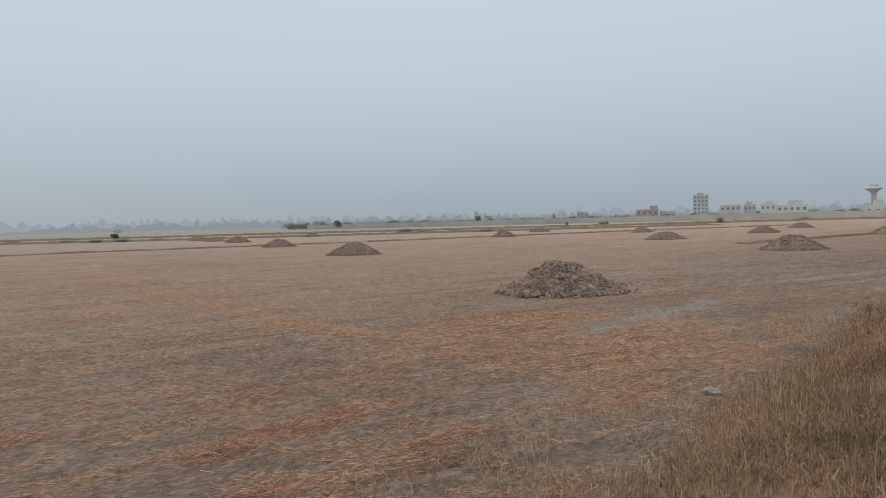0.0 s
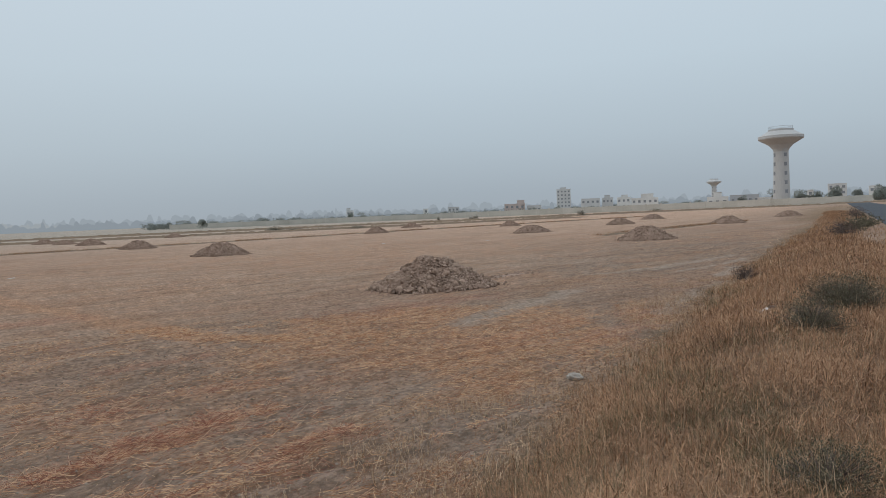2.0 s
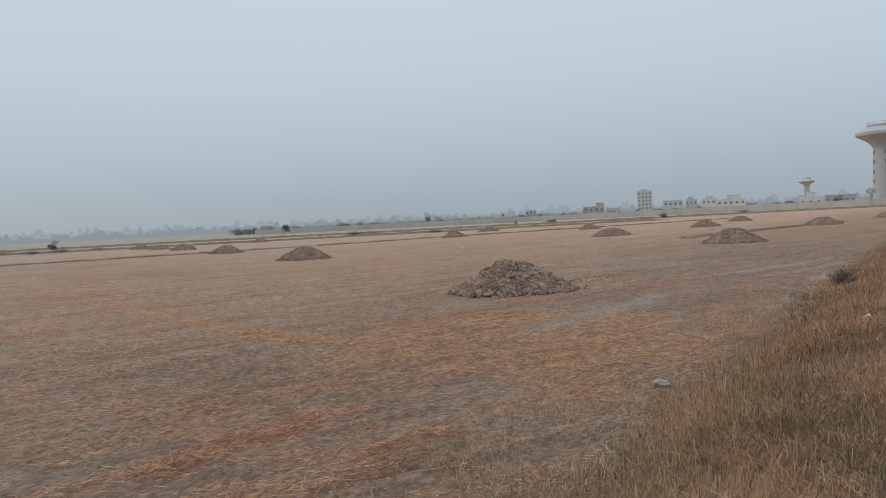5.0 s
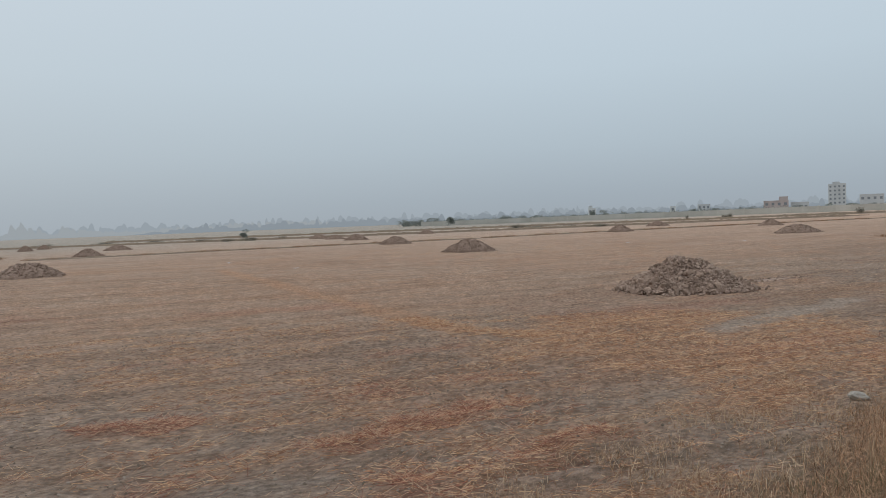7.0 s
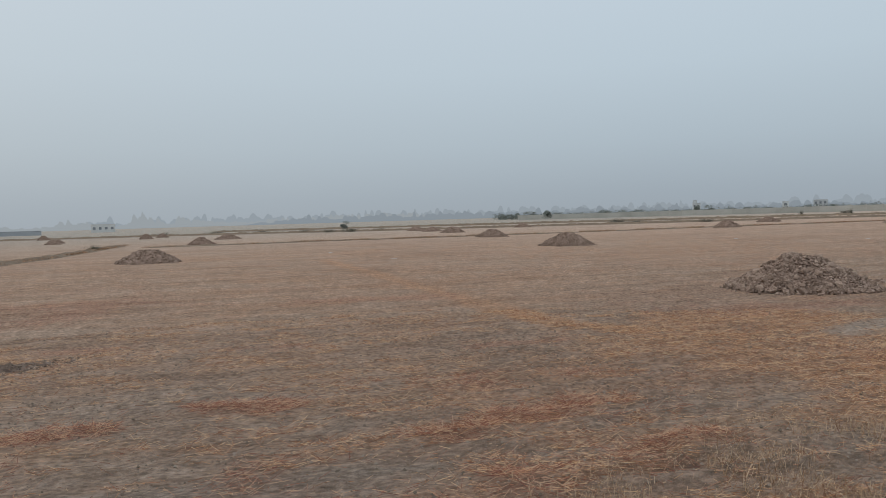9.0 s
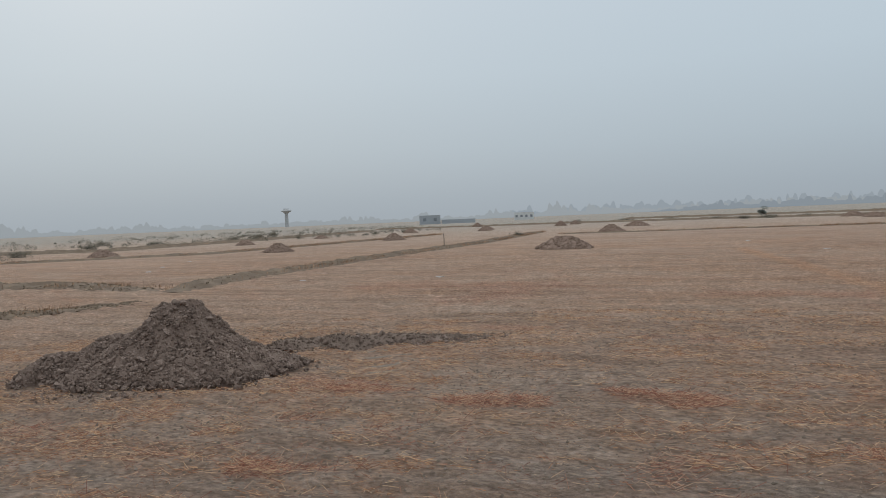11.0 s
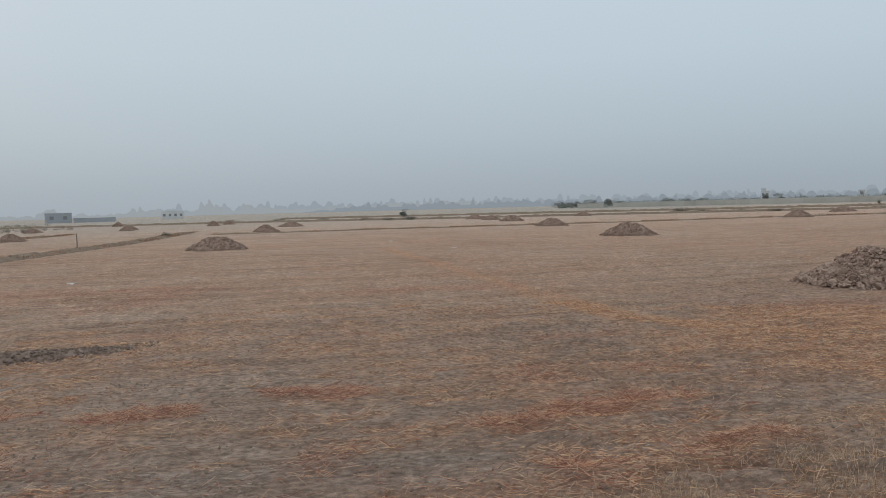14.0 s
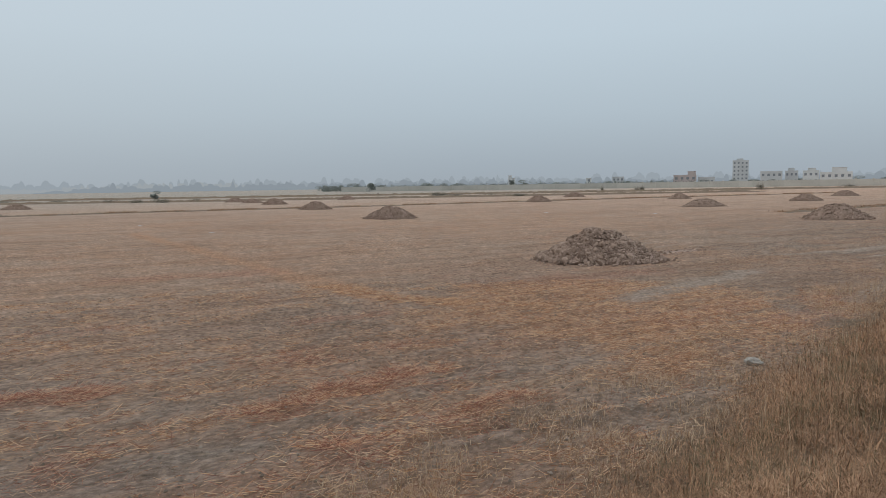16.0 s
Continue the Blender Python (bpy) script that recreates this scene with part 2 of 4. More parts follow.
def land(x, y):
    """Height of the ground sheet."""
    x, y = np.asarray(x, float), np.asarray(y, float)
    u = bank_u(x, y)
    wobble = (fbm(x * 0.35, y * 0.35, 5) - 0.5) * 0.7
    z = bank_top(x, y) * (ramp01(u + wobble * 0.5, -2.5, -0.4) - 0.05 * ramp01(u, 2.2, 2.8))
    reach = np.hypot(x, y - 8)
    near = 1 - ramp01(reach, 30, 60)
    v = -x * ROW[1] + y * ROW[0]
    field = 1 - ramp01(u, -3.0, -1.8)
    w = x * ROW[0] + y * ROW[1]
    ridge = np.sin(2 * math.pi * (v + 0.25 * fbm(x * 0.4, y * 0.4, 9)) / 0.42)
    amp = 0.006 + 0.016 * ramp01(fbm(x * 0.25, y * 0.25, 21), 0.4, 0.7)
    furrow = fbm(w * 0.55, v * 2.4, 23) - 0.5
    clods = fbm(w * 2.6, v * 4.6, 27) - 0.5
    z = z + near * field * (amp * ridge + 0.07 * furrow + 0.065 * clods + 0.035 * (fbm(x * 1.3, y * 1.3, 33) - 0.5))
    z = z + near * (1 - field) * 0.08 * (fbm(x * 1.6, y * 1.6, 41) - 0.5) * (1 - ramp01(u, 1.6, 2.4))
    return z - 0.05 * ramp01(near_line(x, y, RUT), 0.35, 0.1) * near


GOLD_LINE = [(-17.0, 33.0), (-10.3, 24.0), (-6.0, 18.1), (-3.8, 15.1), (-2.0, 12.7), (-0.7, 12.0), (0.8, 11.9)]
RUT = [(-14.0, 9.6), (-12.0, 8.0), (-9.8, 6.0)]
TRACK = [(2.6, 12.4), (4.2, 14.2), (6.2, 16.1)]
WHEELS = [[(15.0, 23.7), (12.4, 22.0), (9.8, 20.3), (8.3, 19.8)], [(17.5, 24.0), (13.4, 21.0), (10.0, 18.8)], [(24, 31), (15.5, 22.2), (11.0, 17.6)],
          [(16.2, 24.4), (13.0, 22.2), (10.2, 20.0)], [(14.6, 20.4), (11.2, 17.0), (8.6, 14.6), (6.4, 12.0)]]
RED_LINES = [([(-2.26, 5.98), (-1.59, 6.62), (-1.02, 7.26), (-0.52, 7.76)], 0.26), ([(-0.48, 5.85), (0.3, 6.52)], 0.17), ([(-1.37, 5.18), (-0.88, 5.52)], 0.15), ([(-3.04, 10.35), (-1.74, 10.99)], 0.25),
             ([(-6.8, 9.6), (-5.6, 10.1)], 0.3), ([(-8.6, 15.5), (-5.5, 17.0)], 0.7), ([(-18.5, 12.6), (-15.0, 14.5)], 1.2),
             ([(2.6, 10.2), (4.4, 11.6)], 0.5), ([(4.6, 10.2), (6.2, 12.2)], 0.75), ([(0.5, 14.5), (3.5, 16.2)], 0.9),
             ([(-8.4, 4.3), (-7.2, 4.7)], 0.32), ([(-6.2, 4.9), (-5.6, 5.3)], 0.28), ([(-13.0, 11.5), (-13.8, 15.2)], 1.0), ([(-5.9, 2.4), (-5.4, 2.8)], 0.22), ([(-4.9, 6.4), (-4.2, 6.6)], 0.25), ([(-9.6, 8.8), (-8.6, 9.4)], 0.3)]


def row_wave(x, y):
    """1 on the drill rows, 0 between them."""
    b = -x * ROW[1] + y * ROW[0]
    return 0.5 + 0.5 * np.sin(2 * math.pi * (b + 0.25 * fbm(x * 0.4, y * 0.4, 9)) / 0.42 + 1.2)


def straw_clumps(x, y):
    """Raked-together clumps of straw with bare soil between them, 0 to 1."""
    a, b = x * ROW[0] + y * ROW[1], -x * ROW[1] + y * ROW[0]
    n = 0.65 * fbm(a * 1.5, b * 3.6, 151) + 0.35 * fbm(x * 5, y * 5, 153) + 0.26 * (fbm(x * 0.2, y * 0.2, 157) - 0.5)
    return ramp01(n, 0.52, 0.64)


def straw_cover(x, y):
    """How much golden straw lies on the field, 0 to 1."""
    a, b = x * ROW[0] + y * ROW[1], -x * ROW[1] + y * ROW[0]
    streak = fbm(a * 0.45, b * 2.2, 51)
    patch = fbm(x * 0.22, y * 0.22, 57)
    d = 0.5 * ramp01(streak * 0.6 + patch * 0.55, 0.50, 0.82) * ramp01(fbm(x * 1.7, y * 1.7, 59), 0.25, 0.6)
    d = np.maximum(d, 0.38 * straw_clumps(x, y))
    blob = np.hypot((x - 2.3) / 4.0, (y - 11.4) / 4.0)
    d = np.maximum(d, ramp01(blob + 0.8 * (fbm(x, y, 63) - 0.5), 1.05, 0.6) * (0.55 + 0.45 * streak))
    rowed = row_wave(x, y)
    d = d * (0.45 + 0.55 * rowed * (0.6 + 0.8 * fbm(x * 3, y * 3, 66)))
    for line, w in RED_LINES[:3]:
        d = np.maximum(d, 0.5 * ramp01(near_line(x, y, line) + 0.4 * (fbm(x * 2.2, y * 2.2, 67) - 0.5), 1.6 * w, 0.2 * w))
    d = np.maximum(d, ramp01(near_line(x, y, GOLD_LINE) + 0.5 * (fbm(x * 1.2, y * 1.2, 62) - 0.5), 0.62, 0.12) * (0.55 + 0.45 * fbm(x * 1.5, y * 1.5, 61)))
    bare = ramp01(near_line(x, y, TRACK), 0.55, 0.2)
    for w in WHEELS:
        bare = np.maximum(bare, ramp01(near_line(x, y, w), 0.4, 0.2))
    return np.clip(d * (1 - 0.9 * bare), 0, 1)


def red_cover(x, y):
    d = np.zeros(np.shape(x))
    for line, w in RED_LINES:
        d = np.maximum(d, ramp01(near_line(x, y, line) / w + 2.2 * (fbm(x * 2.2, y * 2.2, 71) - 0.5) + 0.9 * (fbm(x * 7, y * 7, 72) - 0.5), 1.35, 0.1))
    return np.clip(np.maximum(d, 0.45 * ramp01(fbm(x * 0.45 + 9, y * 0.8, 73), 0.55, 0.75) * ramp01(fbm(x * 2, y * 2, 75), 0.35, 0.65)), 0, 1)


def bare_cover(x, y):
    d = 0.6 * ramp01(near_line(x, y, TRACK) + 0.5 * (fbm(x * 2, y * 2, 77) - 0.5), 0.40, 0.08)
    for w in WHEELS:
        d = np.maximum(d, 0.7 * ramp01(near_line(x, y, w) + 0.5 * (fbm(x * 2, y * 2, 78) - 0.5), 0.24, 0.04))
    return d


# ---- ground: one sheet to the horizon, fine where the camera passes ----
def axis(lo, hi, step, far):
    mid = list(np.arange(lo, hi + step / 2, step))
    out, s = [], step
    while not out or abs(out[-1]) < far:
        s *= 1.13
        out.append((out[-1] if out else hi) + s)
    back, s = [], step
    while not back or abs(back[-1]) < far:
        s *= 1.13
        back.append((back[-1] if back else lo) - s)
    return np.array(back[::-1] + mid + out)


gx, gy = axis(-15, 18, 0.085, 4200), axis(0.0, 27, 0.085, 4200)
GX, GY = np.meshgrid(gx, gy)
GZ = land(GX, GY)
nx, ny = len(gx), len(gy)
ids = np.arange(nx * ny).reshape(ny, nx)
quads = np.stack([ids[:-1, :-1], ids[:-1, 1:], ids[1:, 1:], ids[1:, :-1]], -1).reshape(-1, 4)
ground_mesh = mesh_np("ground", np.stack([GX, GY, GZ], -1).reshape(-1, 3), quads, True)
far_fade = 1 - ramp01(np.hypot(GX, GY), 45, 80)
cover = np.zeros((nx * ny, 4), np.float32)
cover[:, 0] = (straw_cover(GX, GY) * far_fade).ravel()
cover[:, 1] = (red_cover(GX, GY) * far_fade).ravel()
cover[:, 2] = (bare_cover(GX, GY) * far_fade).ravel()
shoulder = bank_u(GX, GY) + 0.8 * (fbm(GX * 0.8, GY * 0.8, 81) - 0.5)
cover[:, 3] = (ramp01(shoulder, -2.8, -2.0) * (1 - 0.85 * ramp01(shoulder, 0.5, 1.2))).ravel()
attr = ground_mesh.attributes.new("cover", "FLOAT_COLOR", "POINT")
attr.data.foreach_set("color", cover.ravel())


def ground_material():
    m = bpy.data.materials.new("stubble_field_soil")
    m.use_nodes = True
    n, l = m.node_tree.nodes, m.node_tree.links
    b = n["Principled BSDF"]
    b.inputs["Roughness"].default_value, b.inputs["Specular IOR Level"].default_value = 0.95, 0.15
    geo = n.new("ShaderNodeNewGeometry")

    def tex(scale, detail=4, rot=0.0, stretch=(1, 1, 1)):
        mp = n.new("ShaderNodeMapping")
        mp.vector_type = "TEXTURE"
        mp.inputs["Rotation"].default_value = (0, 0, radians(rot))
        mp.inputs["Scale"].default_value = stretch
        l.new(geo.outputs["Position"], mp.inputs[0])
        t = n.new("ShaderNodeTexNoise")
        t.inputs["Scale"].default_value, t.inputs["Detail"].default_value = scale, detail
        l.new(mp.outputs[0], t.inputs["Vector"])
        return t.outputs["Fac"]

    def span(v, a, c, lo=0.0, hi=1.0):
        r = n.new("ShaderNodeMapRange")
        for k, q in zip(("From Min", "From Max", "To Min", "To Max"), (a, c, lo, hi)):
            r.inputs[k].default_value = q
        l.new(v, r.inputs["Value"])
        return r.outputs[0]

    def mix(f, a, c):
        x = n.new("ShaderNodeMix")
        x.data_type = "RGBA"
        for sock, v in (("Factor", f), ("A", a), ("B", c)):
            if isinstance(v, tuple):
                x.inputs[sock].default_value = (*v, 1)
            elif isinstance(v, float):
                x.inputs[sock].default_value = v
            else:
                l.new(v, x.inputs[sock])
        return x.outputs["Result"]

    def mul(a, c):
        x = n.new("ShaderNodeMath")
        x.operation = "MULTIPLY"
        for k, v in enumerate((a, c)):
            if isinstance(v, float):
                x.inputs[k].default_value = v
            else:
                l.new(v, x.inputs[k])
        return x.outputs[0]

    at = n.new("ShaderNodeAttribute")
    at.attribute_name = "cover"
    sep = n.new("ShaderNodeSeparateColor")
    l.new(at.outputs["Color"], sep.inputs[0])
    grain, lumps = tex(70, 6), tex(7, 6)
    soil = mix(span(lumps, 0.3, 0.7), (0.252, 0.19, 0.149), (0.355, 0.279, 0.226))
    soil = mix(span(grain, 0.42, 0.64, 0.0, 0.6), soil, (0.15, 0.112, 0.086))
    crust = tex(2.4, 6, 31, (2.2, 0.8, 1))
    soil = mix(span(crust, 0.48, 0.66, 0.0, 0.4), soil, (0.385, 0.315, 0.262))
    soil = mix(span(crust, 0.47, 0.34, 0.0, 0.35), soil, (0.19, 0.143, 0.112))
    # thin straw litter and stubble streaks, over the whole plain
    streaks = tex(0.55, 6, 31, (3.2, 0.55, 1))
    wide = tex(0.06, 5, 20, (2.4, 0.7, 1))
    chaff = tex(52, 4, 31, (1.8, 0.8, 1))
    litter = mul(span(streaks, 0.36, 0.62), span(chaff, 0.38, 0.62))
    col = mix(mul(litter, 0.6), soil, (0.375, 0.225, 0.14))
    col = mix(span(wide, 0.45, 0.68, 0.0, 0.5), col, (0.40, 0.245, 0.165))
    col = mix(mul(span(streaks, 0.58, 0.75), 0.5), col, (0.40, 0.27, 0.175))
    # straw and field tones pale and grey with distance: haze put into the colour
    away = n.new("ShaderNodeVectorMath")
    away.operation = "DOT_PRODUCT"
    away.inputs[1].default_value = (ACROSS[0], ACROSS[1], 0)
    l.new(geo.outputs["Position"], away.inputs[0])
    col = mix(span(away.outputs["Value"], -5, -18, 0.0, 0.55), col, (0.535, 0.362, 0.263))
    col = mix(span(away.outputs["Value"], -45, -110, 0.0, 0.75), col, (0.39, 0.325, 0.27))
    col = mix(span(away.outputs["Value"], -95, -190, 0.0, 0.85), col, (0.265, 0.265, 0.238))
    dark = tex(0.8, 6, 31, (4.5, 0.5, 1))
    col = mix(mul(span(dark, 0.50, 0.66), 0.6), col, (0.235, 0.155, 0.112))
    swath = tex(0.22, 6, 31, (3.0, 0.6, 1))
    col = mix(mul(span(swath, 0.50, 0.66), 0.32), col, (0.30, 0.175, 0.12))
    col = mix(mul(span(swath, 0.47, 0.34), 0.3), col, (0.46, 0.345, 0.265))
    flecks = tex(16, 5, 31, (2.0, 0.7, 1))
    col = mix(mul(span(flecks, 0.57, 0.66), span(away.outputs["Value"], -4, -16, 0.25, 0.75)), col, (0.42, 0.285, 0.185))
    col = mix(mul(span(flecks, 0.45, 0.36), 0.4), col, (0.18, 0.125, 0.092))
    col = mix(mul(sep.outputs[0], span(chaff, 0.25, 0.6, 0.25, 0.85)), col, (0.47, 0.258, 0.152))
    col = mix(mul(sep.outputs[1], span(chaff, 0.3, 0.6, 0.05, 0.5)), col, (0.38, 0.185, 0.125))
    col = mix(mul(sep.outputs[2], 0.75), col, (0.42, 0.35, 0.29))
    col = mix(mul(at.outputs["Alpha"], span(lumps, 0.2, 0.7, 0.6, 0.95)), col, (0.21, 0.145, 0.092))
    # clod, crumb and chaff tones at three sizes, clods' small shadows painted in
    for scale, stretch, lo, hi in ((17, (1.3, 0.8, 1), 0.70, 1.36), (5.0, (1.5, 0.8, 1), 0.86, 1.20), (1.1, (2.2, 0.7, 1), 0.93, 1.11)):
        x = n.new("ShaderNodeVectorMath")
        x.operation = "SCALE"
        l.new(col, x.inputs[0])
        l.new(span(tex(scale, 7, 31, stretch), 0.33, 0.67, lo, hi), x.inputs["Scale"])
        col = x.outputs[0]
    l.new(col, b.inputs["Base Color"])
    bp = n.new("ShaderNodeBump")
    bp.inputs["Strength"].default_value, bp.inputs["Distance"].default_value = 1.0, 0.06
    hsum = n.new("ShaderNodeMath")
    l.new(grain, hsum.inputs[0])
    l.new(mul(chaff, 0.8), hsum.inputs[1])
    l.new(hsum.outputs[0], bp.inputs["Height"])
    l.new(bp.outputs[0], b.inputs["Normal"])
    return m


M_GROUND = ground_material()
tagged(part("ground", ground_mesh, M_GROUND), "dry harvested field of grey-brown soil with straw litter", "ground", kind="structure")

# the asphalt road on the bank, as a slab with a soft broken edge
rs = np.arange(-30, 420, 1.5)
edge = 2.8 + 0.25 * (fbm(rs * 0.4, rs * 0, 91) - 0.5)
prof = [(0.0, -0.10), (0.0, 0.035), (0.25, 0.05), (3.0, 0.10), (5.75, 0.05), (6.0, 0.035), (6.0, -0.10)]
rv = [[(ALONG[0] * s + ACROSS[0] * (e + du), ALONG[1] * s + ACROSS[1] * (e + du), 0.40 - 0.24 * float(ramp01(s, 5, 45)) + dz) for du, dz in prof] for s, e in zip(rs, edge)]
ri = np.arange(len(rs) * len(prof)).reshape(len(rs), -1)
rq = np.stack([ri[:-1, :-1], ri[:-1, 1:], ri[1:, 1:], ri[1:, :-1]], -1).reshape(-1, 4)
tagged(part("road", mesh_np("road", np.array(rv).reshape(-1, 3), rq, True), M_ROAD), "blue-grey worn asphalt road on a low bank", "road", kind="structure")

# ---- soil heaps ----
def clod_mesh(name, rng, mat):
    """An angular lump of soil, about 1 across."""
    bm = bmesh.new()
    for _ in range(15):
        v = Vector((rng.gauss(0, 1), rng.gauss(0, 1), rng.gauss(0, 1))).normalized() * rng.uniform(0.42, 0.56)
        bm.verts.new((v.x * 1.15, v.y, v.z * 0.78))
    res = bmesh.ops.convex_hull(bm, input=list(bm.verts))
    bmesh.ops.delete(bm, geom=[g for g in res["geom_interior"] if isinstance(g, bmesh.types.BMVert)], context="VERTS")
    me = bpy.data.meshes.new(name)
    bm.to_mesh(me)
    bm.free()
    me.materials.append(mat)
    return me


rng = random.Random(7)
CLODS = {m.name: [clod_mesh("clod", rng, m) for _ in range(12)] for m in (M_CLAY, M_DARK)}
CLOD_ARRAYS = []
for me in CLODS[M_CLAY.name]:
    co = np.array([v.co[:] for v in me.vertices])
    CLOD_ARRAYS.append((co, np.array([p.vertices[:] for p in me.polygons])))


def heap_height(x, y, lobes, seed):
    """Height of a tipped heap over its own centre: lobes of (x, y, radius along, radius across, height, steepness)."""
    z = np.zeros(np.shape(x))
    for k, (ox, oy, rx, ry, h, power) in enumerate(lobes):
        px, py = (x - ox) / rx, (y - oy) / ry
        ang = np.arctan2(py, px)
        r = np.hypot(px, py) / (1 + 0.10 * np.sin(ang * 2 + seed + k) + 0.06 * np.sin(ang * 5 + seed * 2.3))
        body = np.clip(1 - r, 0, None)
        cone = h * np.minimum(1.25 * body ** power, 0.86 + 0.14 * body)
        z = np.maximum(z, cone + 0.16 * h * (fbm(x * 2.4 + seed, y * 2.4, 101) - 0.5) * ramp01(body, 0.02, 0.3))
    return z


def heap_body(rx, ry, lobes, seed, rings=30, segs=64):
    rr, a = np.meshgrid(1.12 * np.arange(rings + 1) / rings, 2 * math.pi * np.arange(segs) / segs, indexing="ij")
    x, y = (rr * rx * np.cos(a)).ravel(), (rr * ry * np.sin(a)).ravel()
    z = heap_height(x, y, lobes, seed)
    z = z - 0.12 * (1 - ramp01(z, 0.0, 0.12)) + 0.05 * (vnoise(x * 9, y * 9, seed) - 0.5) * ramp01(z, 0.02, 0.15)
    i = np.arange((rings + 1) * segs).reshape(rings + 1, segs)
    n = np.roll(i, -1, axis=1)
    f = np.stack([i[:-1], i[1:], n[1:], n[:-1]], -1).reshape(-1, 4)
    return mesh_np("mound", np.column_stack([x, y, z]), f)


def scatter(rx, ry, n, rnd, reach=1.08):
    out = []
    while len(out) < n:
        x, y = rnd.uniform(-reach, reach), rnd.uniform(-reach, reach)
        if math.hypot(x, y) < reach * (0.85 + 0.15 * rnd.random()):
            out.append((x * rx, y * ry))
    return np.array(out)


def joined_clods(places, sizes, rnd):
    vs, fs, base = [], [], 0
    for (x, y, z), s in zip(places, sizes):
        co, fc = CLOD_ARRAYS[rnd.randrange(12)]
        m = np.array(Euler((rnd.uniform(0, 6.3), rnd.uniform(0, 6.3), rnd.uniform(0, 6.3))).to_matrix())
        vs.append(co @ m.T * s + (x, y, z))
        fs.append(fc + base)
        base += len(co)
    return mesh_np("rubble", np.concatenate(vs), np.concatenate(fs))


def soil_heap(place, rx, ry, lobes, seed, dark=False, singles=0, loose=220, big=0.17, turn=0.0, label=""):
    rnd = random.Random(seed)
    ob = thing("soil_heap", place, label, "soil heap", "tipped soil heaps", turn=turn)
    part("mound", heap_body(rx, ry, lobes, seed), M_DARK_J if dark else M_CLAY_J, ob)

    def spots(n):
        """Places on the heap, with a few that rolled off its foot."""
        out = []
        while len(out) < n:
            p = scatter(rx, ry, n, rnd)
            z = heap_height(p[:, 0], p[:, 1], lobes, seed)
            out += [(a, b, c) for (a, b), c in zip(p, z) if c > 0.03 or rnd.random() < 0.10]
        return np.array(out[:n])

    p = spots(loose)
    sz = np.array([big * rnd.uniform(0.15, 0.6) for _ in p])
    p[:, 2] += 0.1 * sz
    tagged(part("rubble", joined_clods(p, sz, rnd), M_DARK_J if dark else M_CLAY_J, ob), kind="stuff")
    for x, y, z in spots(singles) if singles else ():
        s = big * rnd.choice((0.45, 0.55, 0.65, 0.8, 1.1))
        c = new("clod", rnd.choice(CLODS[(M_DARK if dark else M_CLAY).name]))
        c.parent = ob
        c.matrix_basis = Matrix.LocRotScale((x, y, z + 0.08 * s), Euler((rnd.uniform(-.9, .9), rnd.uniform(-.9, .9), rnd.uniform(0, 6.3))), (s, s, s))
    return ob


soil_heap((3.28, 18.9, 0.0), 1.9, 1.5, [(-0.12, 0, 1.75, 1.4, 0.79, 1.18), (-0.32, 0, 0.85, 0.8, 0.85, 0.9), (0.85, 0.1, 0.9, 0.9, 0.32, 1.0)], 3, False, 290, 3000, 0.21, label="tan heap of broken dry clay clods on the stubble")
soil_heap((-10.4, 3.1, 0.0), 2.15, 1.4, [(0.24, 0.1, 1.88, 1.10, 0.74, 1.05), (0.29, 0.1, 1.15, 0.9, 1.0, 1.0), (-1.3, -0.1, 0.62, 0.55, 0.36, 0.8), (-0.6, 0.1, 0.85, 0.75, 0.56, 0.9), (1.2, 0.2, 0.9, 0.7, 0.30, 1.0)], 11, True, 290, 8000, 0.11, turn=51, label="dark steep heap of freshly dug crumbly soil")

LOW_HEAP = "low grey-brown heap of tipped soil clods on the field"
patterns = [soil_heap((-5.85, 46.0, 0), 1.8, 1.5, [(0, 0, 1.7, 1.4, 0.80, 0.95)], 21, loose=700, big=0.26, label=LOW_HEAP),
            soil_heap((19.3, 38.3, 0), 1.9, 1.5, [(-0.1, 0, 1.65, 1.35, 0.76, 0.9), (0.8, 0, 1.0, 1.0, 0.35, 1.0)], 34, loose=700, big=0.26, label=LOW_HEAP),
            soil_heap((-27.3, 32.2, 0), 2.1, 1.6, [(0, 0, 1.75, 1.4, 0.74, 0.85), (1.0, 0, 1.0, 1.0, 0.3, 1.0)], 45, loose=700, big=0.24, label=LOW_HEAP)]
HEAPS = [(-16.1, 68.5, 0.98, 0.95), (7.6, 87.0, 0.9, 1.0), (19.4, 61.2, 1.02, 0.92), (34.3, 74.7, 0.92, 0.9), (38.9, 60.6, 1.0, 0.88), (56.6, 75.8, 0.95, 0.95),
         (16.1, 117, 1.0, 0.95), (26.4, 92.5, 0.85, 0.9), (48.8, 95.3, 1.0, 1.0), (-27.5, 93.6, 1.0, 1.0), (-34.4, 105.5, 0.95, 0.85), (-40.2, 114.2, 0.9, 1.0),
         (-23.4, 124.6, 0.9, 0.9), (-45.8, 62.3, 0.95, 0.95), (-57.4, 84.1, 1.0, 0.9), (-82.3, 97.2, 0.75, 1.1), (-88.3, 108.8, 0.75, 0.95), (-83.8, 80.4, 0.7, 0.8),
         (-117.5, 109.7, 0.8, 1.1), (-50.4, 25.4, 0.95, 0.85), (-64.1, 16.1, 0.9, 0.8), (-76.1, 34.4, 0.85, 0.75), (-61.2, 44.6, 0.9, 0.9), (-92.6, 71, 0.85, 0.95),
         (-78.9, 75, 0.7, 0.8), (-88, 51.4, 0.85, 0.65)]
